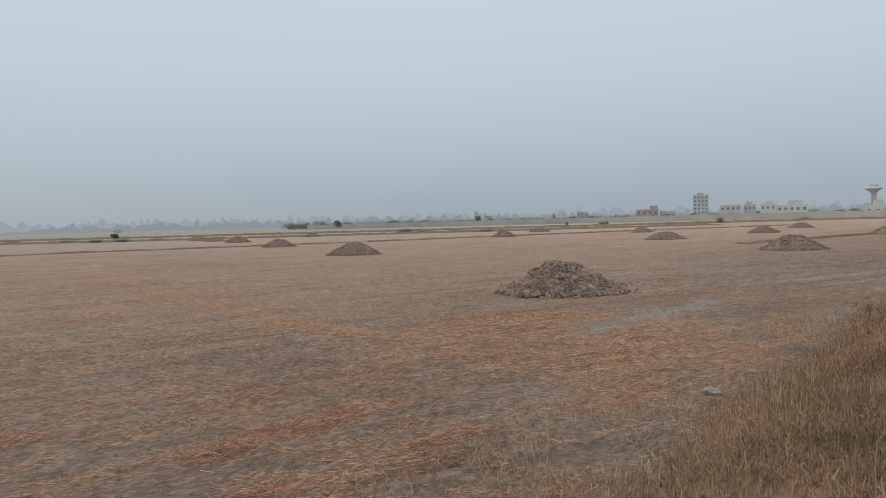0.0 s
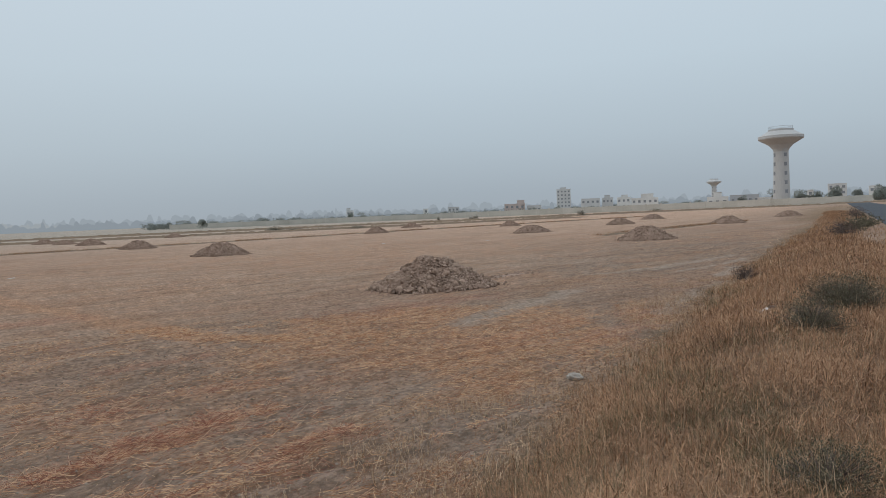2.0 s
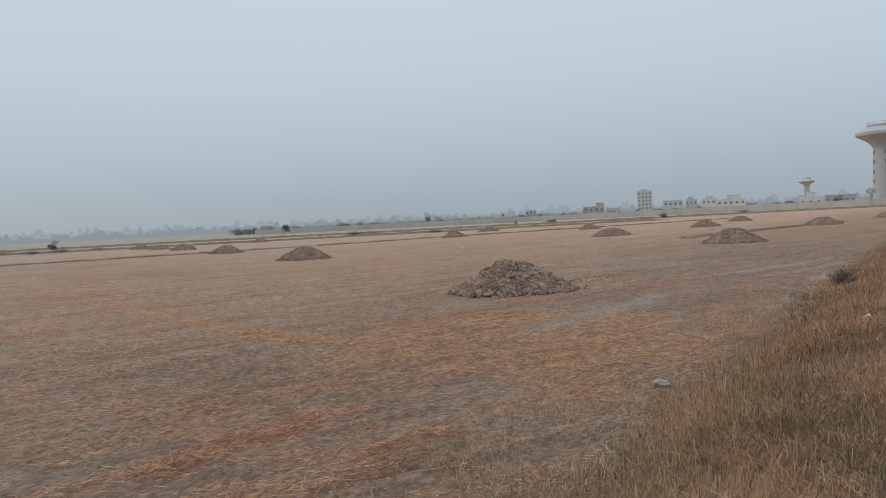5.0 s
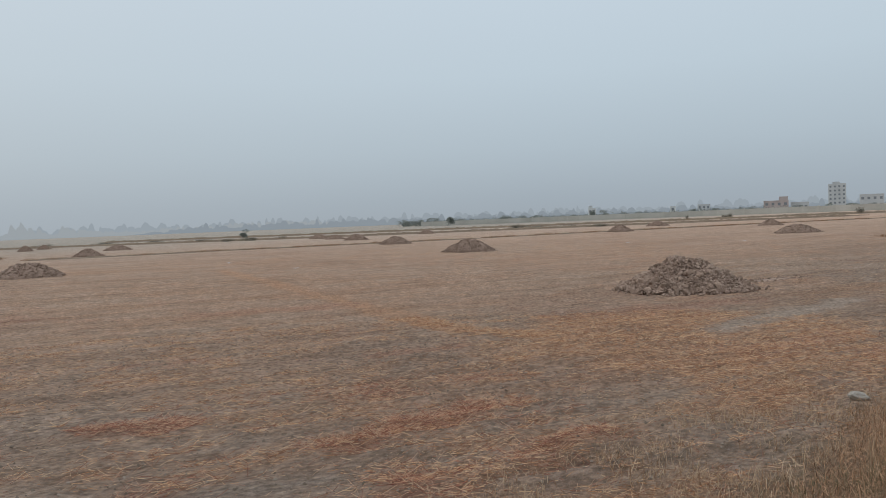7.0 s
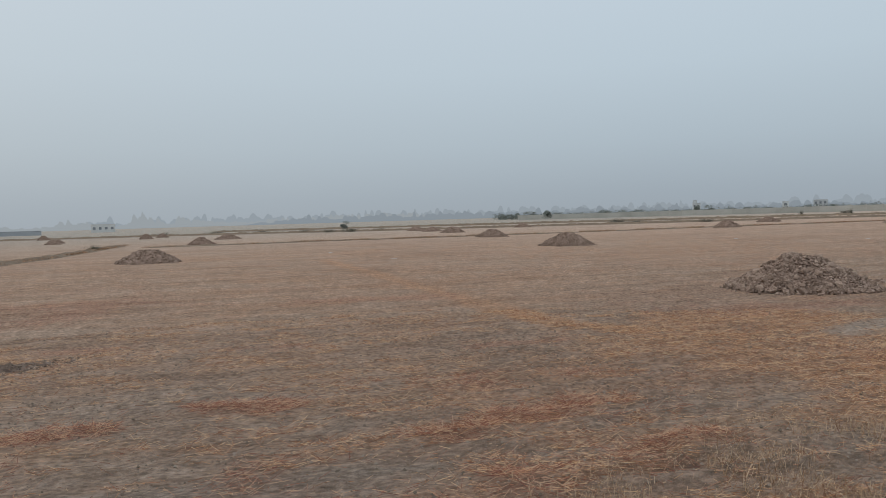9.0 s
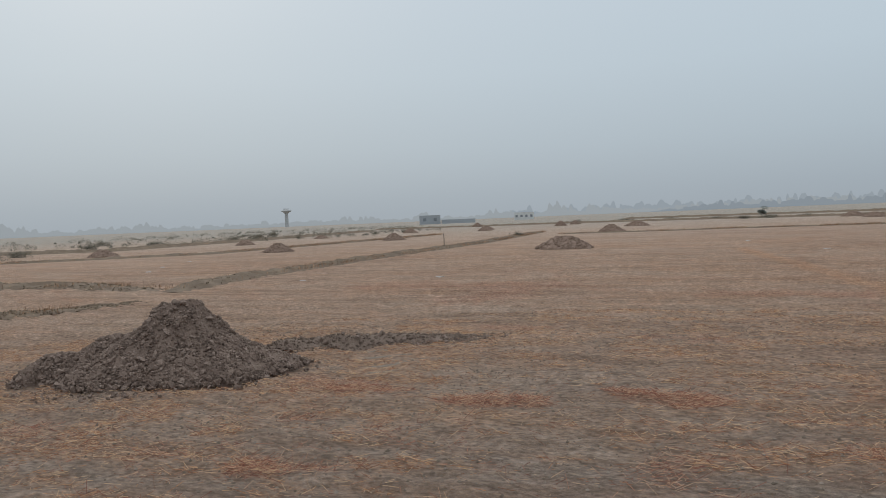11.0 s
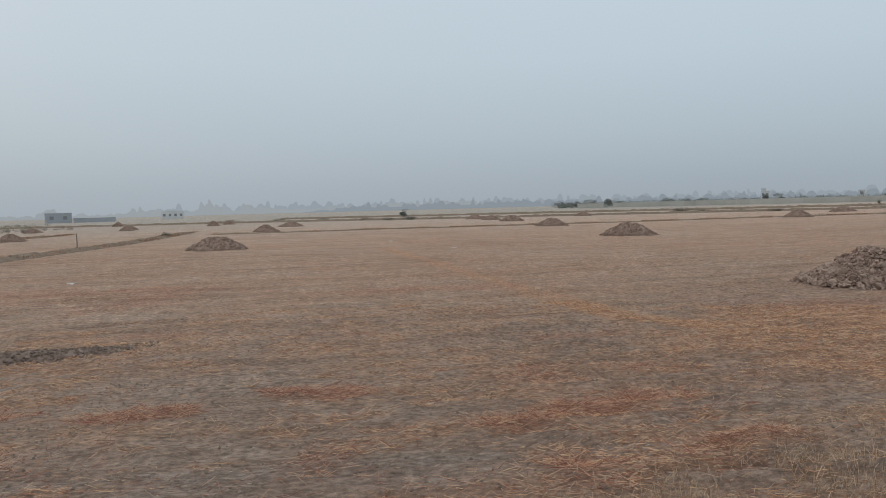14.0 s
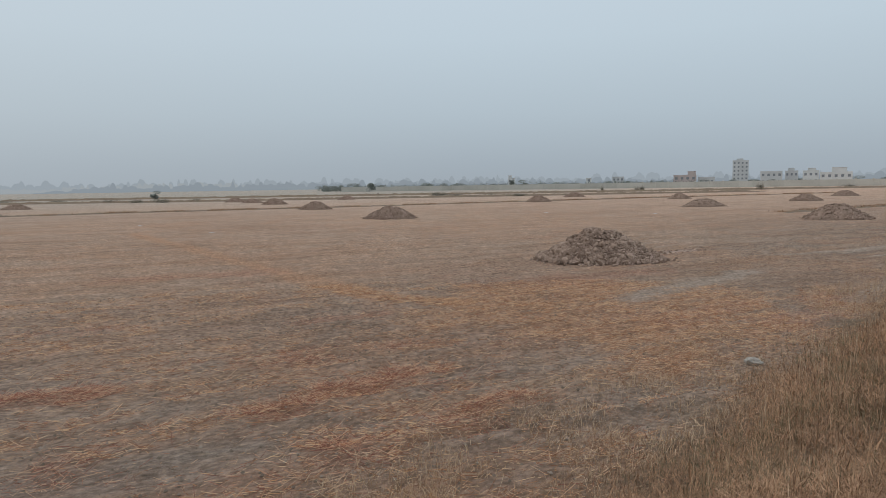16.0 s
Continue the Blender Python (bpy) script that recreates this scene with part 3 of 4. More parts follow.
for k, (x, y, w, h) in enumerate(HEAPS):
    copy_thing(patterns[k % 3], pose(x, y, 0, 0, 0, (k * 37) % 25 - 12) @ Matrix.Diagonal((w, w, h, 1)))


def earth_strip(name, line, width, height, label, mat, seed, clods=0, big=0.1, single=0):
    """A low rough ridge of earth along a line, with lumps on it."""
    rnd = random.Random(seed)
    pts, step = [], 0.16 if width < 1 else 0.35
    for (ax, ay), (bx, by) in zip(line, line[1:]):
        n = max(2, int(math.hypot(bx - ax, by - ay) / step))
        pts += [(ax + (bx - ax) * k / n, ay + (by - ay) * k / n) for k in range(n)]
    pts = np.array(pts + [line[-1]])
    tan = np.gradient(pts, axis=0)
    tan /= np.linalg.norm(tan, axis=1)[:, None]
    nor = np.column_stack([-tan[:, 1], tan[:, 0]])
    m = 9
    v = []
    for i, (p, q) in enumerate(zip(pts, nor)):
        fade = min(1.0, i / 3, (len(pts) - 1 - i) / 14)
        for k in range(m):
            o = (k / (m - 1) - 0.5) * width
            x, y = p + q * o
            hump = math.cos((k / (m - 1) - 0.5) * math.pi) ** 1.3
            z = float(land(x, y)) - 0.02 + fade * height * hump * (0.35 + 0.7 * float(fbm(x * 0.8, y * 0.8, seed)) + 0.5 * float(vnoise(x * 4, y * 4, seed)))
            v.append((x, y, z))
    idx = np.arange(len(v)).reshape(-1, m)
    f = np.stack([idx[:-1, :-1], idx[1:, :-1], idx[1:, 1:], idx[:-1, 1:]], -1).reshape(-1, 4)
    ob = thing(name, (0, 0, 0), label, "earth ridge", kind="structure" if single == 0 else "")
    part("ridge", mesh_np("ridge", v, f[:, ::-1]), mat, ob)
    v = np.array(v)
    if clods:
        pick = []
        for _ in range(clods):
            i, k, q, w = rnd.randrange(len(idx) - 1), rnd.randrange(m - 1), rnd.random(), rnd.random()
            a, b, c, d = v[idx[i, k]], v[idx[i + 1, k]], v[idx[i, k + 1]], v[idx[i + 1, k + 1]]
            pick.append((a * (1 - q) + b * q) * (1 - w) + (c * (1 - q) + d * q) * w)
        pick = np.array(pick)
        tagged(part("rubble", joined_clods(pick, [big * rnd.uniform(0.25, 0.7) for _ in pick], rnd), mat, ob), kind="stuff")
    for _ in range(single):
        i, q = rnd.randrange(len(v) - m), rnd.random()
        p = v[i] * (1 - q) + v[i + m] * q
        s = big * rnd.uniform(0.6, 1.2)
        c = new("clod", rnd.choice(CLODS[(M_CLAY if mat is M_CLAY_J else M_DARK).name]))
        c.parent = ob
        c.matrix_basis = Matrix.LocRotScale((p[0], p[1], p[2] + 0.1 * s), Euler((rnd.uniform(0, 6.3), rnd.uniform(0, 6.3), 0)), (s, s, s))
    return ob


M_RIB = material("pale_scraped_earth", [(0.20, 0.155, 0.12), (0.25, 0.20, 0.158), (0.31, 0.25, 0.20)], 3, 0.95, 0.6, 30)
M_STRIP = material("damp_scraped_soil", [(0.12, 0.085, 0.066), (0.18, 0.13, 0.102), (0.25, 0.188, 0.15)], 3, 0.95, 0.7, 40, per="island", spread=0.3)
earth_strip("soil_strip", [(-11.0, 4.7), (-10.45, 5.7), (-9.85, 6.6), (-9.25, 7.5), (-8.6, 8.4)], 0.75, 0.17, "dark strip of scraped soil trailing from the heap", M_STRIP, 131, 1300, 0.10, 60)
earth_strip("soil_strip", [(5.0, 20.4), (5.9, 21.2), (7.2, 22.2)], 0.9, 0.07, "thin trail of spilled clay clods on the field", M_CLAY_J, 137, 160, 0.14, 10)
M_BUND = material("grassy_bund_earth", [(0.120, 0.088, 0.062), (0.180, 0.132, 0.094), (0.258, 0.192, 0.134)], 1.5, 0.95, 0.6, 12)
BUNDS = [([(-23.6, 7.7), (-26.9, 12.1), (-31.0, 19.3), (-36.0, 28.7), (-40.8, 38.2), (-56.8, 63.3)], 1.2, 0.24),
         ([(-42, -4), (-33.2, 3.7), (-30.1, 6.3), (-24.2, 7.9)], 1.3, 0.24), ([(-20.6, 0.0), (-20.8, 2.2), (-21.0, 3.8), (-21.2, 6.2)], 1.0, 0.26),
         ([(-48, 56), (-38.5, 61.4), (-33.7, 65.5), (-26.6, 68.6), (-21.5, 71.6), (-16.0, 74.4), (-10.4, 77.8), (4, 88), (30, 104), (60, 120)], 1.2, 0.12),
         ([(-150, 104), (-100, 122), (-66.9, 124.1), (-50.5, 123.5), (-30, 128), (10, 136), (60, 148)], 2.4, 0.4),
         ([(-62, 8), (-55, 22), (-60, 34), (-72, 60)], 1.6, 0.18), ([(-110, -8), (-82, 22), (-98, 48), (-130, 90)], 2.4, 0.4),
         ([(20, 47), (30, 55), (44, 66)], 1.2, 0.12), ([(-120, 170), (0, 180), (110, 190), (190, 175)], 3.0, 0.5)]
for k, (line, w, h) in enumerate(BUNDS):
    earth_strip("field_bund", line, w, h, "low earth field bund with dry grass tufts", M_BUND, 150 + k, 700 if k < 4 else 0, 0.15)


for k in range(5):
    earth_strip("soil_strip", [(-9.6 + 0.30 * k, 5.6 - 0.18 * k), (-8.9 + 0.30 * k, 6.6 - 0.18 * k), (-8.1 + 0.32 * k, 7.8 - 0.18 * k)], 0.16, 0.035, "thin pale rib of scraped earth", M_RIB, 170 + k, 25, 0.05)


# ---- straw, stubble and grass: uncountable, one object of each kind ----
nr = np.random.RandomState(5)


def field_points(n, rmin, rmax, az0=-50, az1=88):
    az = np.radians(nr.uniform(az0, az1, n))
    r = np.sqrt(nr.uniform(rmin ** 2, rmax ** 2, n))
    return -np.sin(az) * r, np.cos(az) * r


def stalks(name, x, y, length, thick, tilt, mat, label, heading=None, prism=True, raised=0.0, category="straw"):
    """Straw lying about: thin three-sided stalks."""
    n = len(x)
    head = nr.uniform(0, 2 * math.pi, n) if heading is None else heading
    lift = np.abs(nr.normal(0, tilt, n))
    d = np.column_stack([np.cos(head) * np.cos(lift), np.sin(head) * np.cos(lift), np.sin(lift)])
    side = np.column_stack([-np.sin(head), np.cos(head), np.zeros(n)])
    up = np.cross(d, side)
    base = np.column_stack([x, y, land(x, y) + thick * 0.5 + nr.uniform(0, 0.012, n) + raised])
    L, W = length[:, None], thick[:, None]
    a, b = base, base + d * L
    if prism:
        ring = [side * W * 0.5 - up * W * 0.3, -side * W * 0.5 - up * W * 0.3, up * W * 0.6]
        v = np.stack([a + ring[0], a + ring[1], a + ring[2], b + ring[0], b + ring[1], b + ring[2]], 1).reshape(-1, 3)
        f = np.array([[0, 1, 4, 3], [1, 2, 5, 4], [2, 0, 3, 5]])
        f = (f[None] + 6 * np.arange(n)[:, None, None]).reshape(-1, 4)
    else:
        v = np.stack([a - side * W * 0.6, a + side * W * 0.6, b + side * W * 0.6, b - side * W * 0.6], 1).reshape(-1, 3)
        v[:, 2] += 0.004
        f = (np.array([[0, 1, 2, 3]])[None] + 4 * np.arange(n)[:, None, None]).reshape(-1, 4)
    return tagged(part(name, mesh_np(name, v, f), mat), label, category, kind="stuff")


def on_field(x, y, keep):
    m = (bank_u(x, y) < -2.3) & (nr.rand(len(x)) < keep)
    return x[m], y[m]


def row_heading(n, spread):
    return radians(31) + nr.normal(0, spread, n) + math.pi * (nr.rand(n) < 0.5)


x, y = field_points(430000, 3.4, 15)
x, y = on_field(x, y, 0.006 + 0.035 * row_wave(x, y) ** 4 + 0.22 * straw_clumps(x, y) ** 1.5 + 0.95 * straw_cover(x, y) ** 1.5)
stalks("straw", x, y, 0.02 + 0.13 * nr.rand(len(x)) ** 2.2, nr.uniform(0.002, 0.0044, len(x)), 0.22, M_STRAW, "golden-brown loose straw lying on bare soil", row_heading(len(x), 0.8))
x, y = field_points(800000, 12, 50)
x, y = on_field(x, y, 0.02 + 0.05 * row_wave(x, y) ** 3 + 0.22 * straw_clumps(x, y) + 0.9 * straw_cover(x, y) ** 1.4)
stalks("straw", x, y, 0.03 + 0.13 * nr.rand(len(x)) ** 2, nr.uniform(0.003, 0.0045, len(x)) * np.hypot(x, y) / 10, 0.08, M_STRAW, "golden-brown straw scattered thinly over the field", row_heading(len(x), 0.8), prism=False)
x, y = field_points(240000, 3.4, 9)
x, y = on_field(x, y, 0.004 + 0.06 * straw_clumps(x, y) + 0.65 * red_cover(x, y) ** 1.3)
stalks("straw", x, y, 0.03 + 0.15 * nr.rand(len(x)) ** 2, nr.uniform(0.002, 0.0042, len(x)), 0.32, M_STRAW_R, "rust-red dry stalks heaped in a thin strip", row_heading(len(x), 0.9))
x, y = field_points(420000, 9, 40)
x, y = on_field(x, y, 0.01 + 0.10 * straw_clumps(x, y) + 0.99 * red_cover(x, y) ** 1.4)
stalks("straw", x, y, 0.03 + 0.15 * nr.rand(len(x)) ** 2, nr.uniform(0.0028, 0.0045, len(x)) * (0.6 + np.hypot(x, y) / 20), 0.12, M_STRAW_R, "rust-red dry stalks raked into low strips", row_heading(len(x), 0.9), prism=False)


def crumbs(name, x, y, size, mat, label):
    """Small broken lumps of earth, eight-sided."""
    n = len(x)
    c = np.column_stack([x, y, land(x, y) + 0.15 * size])
    ax = np.array([[1, 0, 0], [0, 1, 0], [-1, 0, 0], [0, -1, 0], [0, 0, 0.8], [0, 0, -0.8]], float)
    v = ax[None] * size[:, None, None] * nr.uniform(0.55, 1.0, (n, 6, 1)) * 0.6
    a = nr.uniform(0, 6.3, n)
    co, si = np.cos(a)[:, None], np.sin(a)[:, None]
    v = np.stack([v[..., 0] * co - v[..., 1] * si, v[..., 0] * si + v[..., 1] * co, v[..., 2]], -1) + c[:, None]
    f = np.array([[0, 1, 4], [1, 2, 4], [2, 3, 4], [3, 0, 4], [1, 0, 5], [2, 1, 5], [3, 2, 5], [0, 3, 5]])
    f = (f[None] + 6 * np.arange(n)[:, None, None]).reshape(-1, 3)
    return tagged(part(name, mesh_np(name, v.reshape(-1, 3), f), mat), label, "soil crumbs", kind="stuff")


M_CRUMB = material("dry_soil_crumbs", [(0.18, 0.138, 0.106), (0.25, 0.195, 0.153), (0.33, 0.265, 0.215)], 2, 0.95, 0, per="island", spread=0.7)
x, y = field_points(80000, 3.4, 15)
x, y = on_field(x, y, ramp01(fbm(x * 0.8, y * 0.8, 241), 0.3, 0.6))
crumbs("soil_crumbs", x, y, 0.006 + 0.036 * nr.rand(len(x)) ** 5, M_CRUMB, "small dry crumbs of soil strewn over the field")


def blades(name, x, y, height, width, lean, mat, label, category, base_z=None):
    """Upright bent blades, three triangles' worth each."""
    n = len(x)
    head = nr.uniform(0, 2 * math.pi, n)
    z = land(x, y) if base_z is None else base_z
    a = np.column_stack([x, y, z - 0.01])
    d = np.column_stack([np.cos(head), np.sin(head), np.zeros(n)])
    face = nr.uniform(0, 2 * math.pi, n)
    s = np.column_stack([np.cos(face), np.sin(face), np.zeros(n)]) * width[:, None] * 0.5
    bend = np.abs(nr.normal(0, lean, n))[:, None] * height[:, None]
    up = np.array([0, 0, 1.0])
    mid = a + up * height[:, None] * 0.55 + d * bend * 0.3
    tip = a + up * (height[:, None] - bend * 0.35) + d * bend
    v = np.stack([a - s, a + s, mid + s * 0.75, mid - s * 0.75, tip + s * 0.12, tip - s * 0.12], 1).reshape(-1, 3)
    f = np.array([[0, 1, 2, 3], [3, 2, 4, 5]])
    f = (f[None] + 6 * np.arange(n)[:, None, None]).reshape(-1, 4)
    return tagged(part(name, mesh_np(name, v, f), mat), label, category, kind="stuff")


def bank_points(n, s0, s1, u0, u1):
    s, u = s0 + (s1 - s0) * nr.rand(n) ** 1.4, nr.uniform(u0, u1, n)
    return ALONG[0] * s + ACROSS[0] * u, ALONG[1] * s + ACROSS[1] * u, s, u


def grass_mask(x, y, u):
    edge = -2.15 + 0.9 * (fbm(x * 0.7, y * 0.7, 201) - 0.5) + 1.0 * ramp01(x * ALONG[0] + y * ALONG[1], 22, 60)
    return ramp01(u, edge - 0.5, edge + 0.7) * (1 - 0.85 * ramp01(u, 0.5, 1.3)) * (1 - ramp01(u, 2.2, 2.7)) * (0.45 + 0.55 * ramp01(fbm(x * 1.1, y * 1.1, 203), 0.3, 0.6))


x, y, s, u = bank_points(270000, 1.5, 30, -3.0, 2.7)
m = (nr.rand(len(x)) < grass_mask(x, y, u)) & (np.hypot(x, y) > 1.6)
x, y, s, u = x[m], y[m], s[m], u[m]
tall = 0.04 + 0.48 * (0.55 * fbm(x * 0.9, y * 0.9, 207) + 0.45 * fbm(x * 3.2, y * 3.2, 209)) ** 2 * (0.4 + 0.6 * ramp01(u, -2.4, -1.0))
blades("bank_grass", x, y, tall * nr.uniform(0.5, 1.35, len(x)), nr.uniform(0.0008, 0.0015, len(x)) * (1 + s / 9), 0.8, M_GRASS, "tall dry orange-brown grass along the road bank", "grass")
x, y, s, u = bank_points(460000, 2.4, 30, -2.8, 2.7)
m = (nr.rand(len(x)) < grass_mask(x, y, u)) & (np.hypot(x, y) > 1.6)
x, y, s, u = x[m], y[m], s[m], u[m]
tall = (0.03 + 0.20 * fbm(x * 0.9, y * 0.9, 207) ** 1.4) * (0.3 + 0.7 * ramp01(u, -2.4, -1.0))
stalks("bank_grass", x, y, 0.02 + 0.12 * nr.rand(len(x)) ** 2.0, nr.uniform(0.0008, 0.0020, len(x)) * (1 + s / 6), 0.6, M_GRASS, "matted fallen dry grass on the road bank", prism=False, raised=tall * nr.rand(len(x)), category="grass")
# single long seed stalks standing out of the sward, more of them round the near shrub
x, y, s, u = bank_points(2600, 1.8, 24, -2.2, 1.9)
m = np.hypot(x, y) > 1.9
x, y, s = x[m], y[m], s[m]
blades("bank_grass", x, y, nr.uniform(0.22, 0.52, len(x)), nr.uniform(0.0014, 0.0024, len(x)) * (1 + s / 8), 0.55, M_STUB, "long pale seed stalks standing out of the bank grass", "grass")
x, y = nr.normal(2.75, 0.38, 420), nr.normal(2.85, 0.36, 420)
blades("bank_grass", x, y, nr.uniform(0.18, 0.48, len(x)), nr.uniform(0.0016, 0.003, len(x)), 1.3, M_STUB, "bleached arching stalks round the near shrub", "grass")
s, u = nr.uniform(-14, 3.0, 60000), nr.uniform(-3.0, 2.7, 60000)
x, y = ALONG[0] * s + ACROSS[0] * u, ALONG[1] * s + ACROSS[1] * u
m = (nr.rand(len(x)) < grass_mask(x, y, u)) & (np.hypot(x + 0.2, y + 0.1) > 0.9)
x, y = x[m], y[m]
blades("bank_grass", x, y, nr.uniform(0.03, 0.16, len(x)), nr.uniform(0.0015, 0.003, len(x)), 0.8, M_GRASS, "short trodden dry grass along the road shoulder", "grass")
x, y, s, u = bank_points(60000, 26, 110, -3.2, 2.6)
m = nr.rand(len(x)) < grass_mask(x, y, u)
x, y, s, u = x[m], y[m], s[m], u[m]
blades("bank_grass", x, y, nr.uniform(0.05, 0.20, len(x)), nr.uniform(0.008, 0.02, len(x)) * (1 + s / 60), 0.9, M_GRASS, "dry orange-brown grass on the far road bank", "grass")
x, y, s, u = bank_points(130000, 1.5, 26, -2.9, 1.8)
m = (nr.rand(len(x)) < ramp01(fbm(x * 0.8 + 4, y * 0.8, 211), 0.5, 0.7) * grass_mask(x, y, u)) & (np.hypot(x, y) > 1.6)
x, y, s = x[m], y[m], s[m]
blades("bank_grass", x, y, nr.uniform(0.05, 0.18, len(x)), nr.uniform(0.0012, 0.0028, len(x)) * (1 + s / 8), 0.7, M_GRASS_G, "faded green undergrowth among the dry grass", "grass")
x, y, s, u = bank_points(70000, 1.5, 7.5, -1.7, 1.6)
m = (nr.rand(len(x)) < ramp01(fbm(x * 0.7 + 2, y * 0.7, 213), 0.36, 0.56)) & (np.hypot(x, y) > 1.6)
x, y, s = x[m], y[m], s[m]
blades("bank_grass", x, y, nr.uniform(0.06, 0.26, len(x)), nr.uniform(0.0010, 0.0020, len(x)), 0.8, M_GRASS_G, "olive-green undergrowth on the near bank", "grass")
# standing stubble at the field's edge below the bank, and thinly over the field
x, y, s, u = bank_points(34000, 2.5, 20, -4.4, -2.1)
m = nr.rand(len(x)) < 0.8 * ramp01(fbm(x * 1.4, y * 1.4, 221), 0.4, 0.65) * ramp01(u, -4.2, -3.0)
x, y, s = x[m], y[m], s[m]
blades("stubble", x, y, nr.uniform(0.04, 0.17, len(x)), nr.uniform(0.003, 0.0062, len(x)), 1.3, M_STUB, "pale upright cut stubble beside the bank", "stubble")
x, y = field_points(130000, 3.6, 24)
x, y = on_field(x, y, 0.02 + 0.16 * row_wave(x, y) ** 4 + 0.4 * straw_clumps(x, y) + 0.3 * straw_cover(x, y))
blades("stubble", x, y, nr.uniform(0.01, 0.05, len(x)), nr.uniform(0.002, 0.0045, len(x)) * (1 + np.hypot(x, y) / 30), 0.9, M_STUB, "short cut stubble standing in drill rows", "stubble")
# tufts along the bunds
bx, by, bh = [], [], []
for line, w, h in BUNDS:
    total = sum(math.hypot(b[0] - a[0], b[1] - a[1]) for a, b in zip(line, line[1:]))
    for a, b in zip(line, line[1:]):
        k = int(190000 * math.hypot(b[0] - a[0], b[1] - a[1]) / 1400) if w < 2 else int(30000 * math.hypot(b[0] - a[0], b[1] - a[1]) / 1400)
        q = nr.rand(k)
        off = nr.normal(0, w * 0.33, k)
        t = math.atan2(b[1] - a[1], b[0] - a[0])
        bx.append(a[0] + (b[0] - a[0]) * q - math.sin(t) * off)
        by.append(a[1] + (b[1] - a[1]) * q + math.cos(t) * off)
        bh.append(np.full(k, h))
bx, by, bh = np.concatenate(bx), np.concatenate(by), np.concatenate(bh)
m = nr.rand(len(bx)) < ramp01(fbm(bx * 0.5, by * 0.5, 231), 0.35, 0.6)
bx, by, bh = bx[m], by[m], bh[m]
far = np.hypot(bx, by)
blades("bund_grass", bx, by, nr.uniform(0.05, 0.22, len(bx)), 0.004 + far * 0.0004, 0.7, M_GRASS, "dry grass tufts growing along the field bunds", "grass", base_z=land(bx, by) + 0.35 * bh)


# ---- shrubs and trees ----
def leaf_cloud(centres, radii, count, size, rnd, flat=0.8):
    """Many small bent leaf clumps round given centres."""
    vs, fs = [], []
    for k in range(count):
        j = rnd.randrange(len(centres))
        c, r = centres[j], radii[j]
        d = Vector((rnd.gauss(0, 1), rnd.gauss(0, 1), rnd.gauss(0, 1))).normalized() * r * rnd.uniform(0.35, 1.0) ** 0.5
        p = Vector(c) + Vector((d.x, d.y, d.z * flat))
        s = size * rnd.uniform(0.5, 1.3)
        m = Euler((rnd.uniform(0, 6.3), rnd.uniform(0, 6.3), rnd.uniform(0, 6.3))).to_matrix()
        b = len(vs)
        for q in ((-0.5, 0, 0), (0, -0.32, 0.1), (0.5, 0, 0), (0, 0.32, 0.1)):
            vs.append(p + m @ Vector(q) * s)
        fs.append((b, b + 1, b + 2, b + 3))
    return mesh_np("crown", np.array([v[:] for v in vs]), np.array(fs))


def limb(bm, a, b, r0, r1, segs=6):
    a, b = Vector(a), Vector(b)
    q = (b - a).to_track_quat("Z", "Y").to_matrix()
    rings = [[bm.verts.new(p + q @ Vector((math.cos(2 * math.pi * k / segs), math.sin(2 * math.pi * k / segs), 0)) * r) for k in range(segs)] for p, r in ((a, r0), (b, r1))]
    for k in range(segs):
        bm.faces.new((rings[0][k], rings[0][(k + 1) % segs], rings[1][(k + 1) % segs], rings[1][k]))


def tree(name, place, height, spread, seed, label, mat=None, leaves=1300, low=0.25, category="tree"):
    rnd = random.Random(seed)
    ob = thing(name, place, label, category)
    bm = bmesh.new()
    limb(bm, (0, 0, -0.1), (0.03 * height, 0, height * 0.45), 0.024 * height, 0.014 * height)
    cs, rs = [], []
    for k in range(9):
        a, z = rnd.uniform(0, 6.3), height * rnd.uniform(low + 0.05, 0.86)
        reach = spread * 0.5 * rnd.uniform(0.25, 0.75) * (1.1 - abs(z / height - 0.5))
        c = (reach * math.cos(a), reach * math.sin(a), z)
        limb(bm, (0.02 * height, 0, height * rnd.uniform(0.2, 0.45)), c, 0.009 * height, 0.003 * height, 5)
        cs.append(c)
        rs.append(spread * rnd.uniform(0.18, 0.32))
    part("trunk", bm, M_BARK, ob)
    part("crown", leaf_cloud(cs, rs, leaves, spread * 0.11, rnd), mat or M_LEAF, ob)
    return ob


oaks = [tree("tree", (-51, 336, 0), 4.2, 5.0, 301, "round green tree paled by haze behind the boundary wall", low=0.05, leaves=1500),
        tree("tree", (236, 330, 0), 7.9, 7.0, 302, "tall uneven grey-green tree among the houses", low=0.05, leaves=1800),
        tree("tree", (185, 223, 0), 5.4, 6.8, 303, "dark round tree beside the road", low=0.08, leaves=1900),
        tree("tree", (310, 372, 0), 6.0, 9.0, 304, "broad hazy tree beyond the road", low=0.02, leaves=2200)]
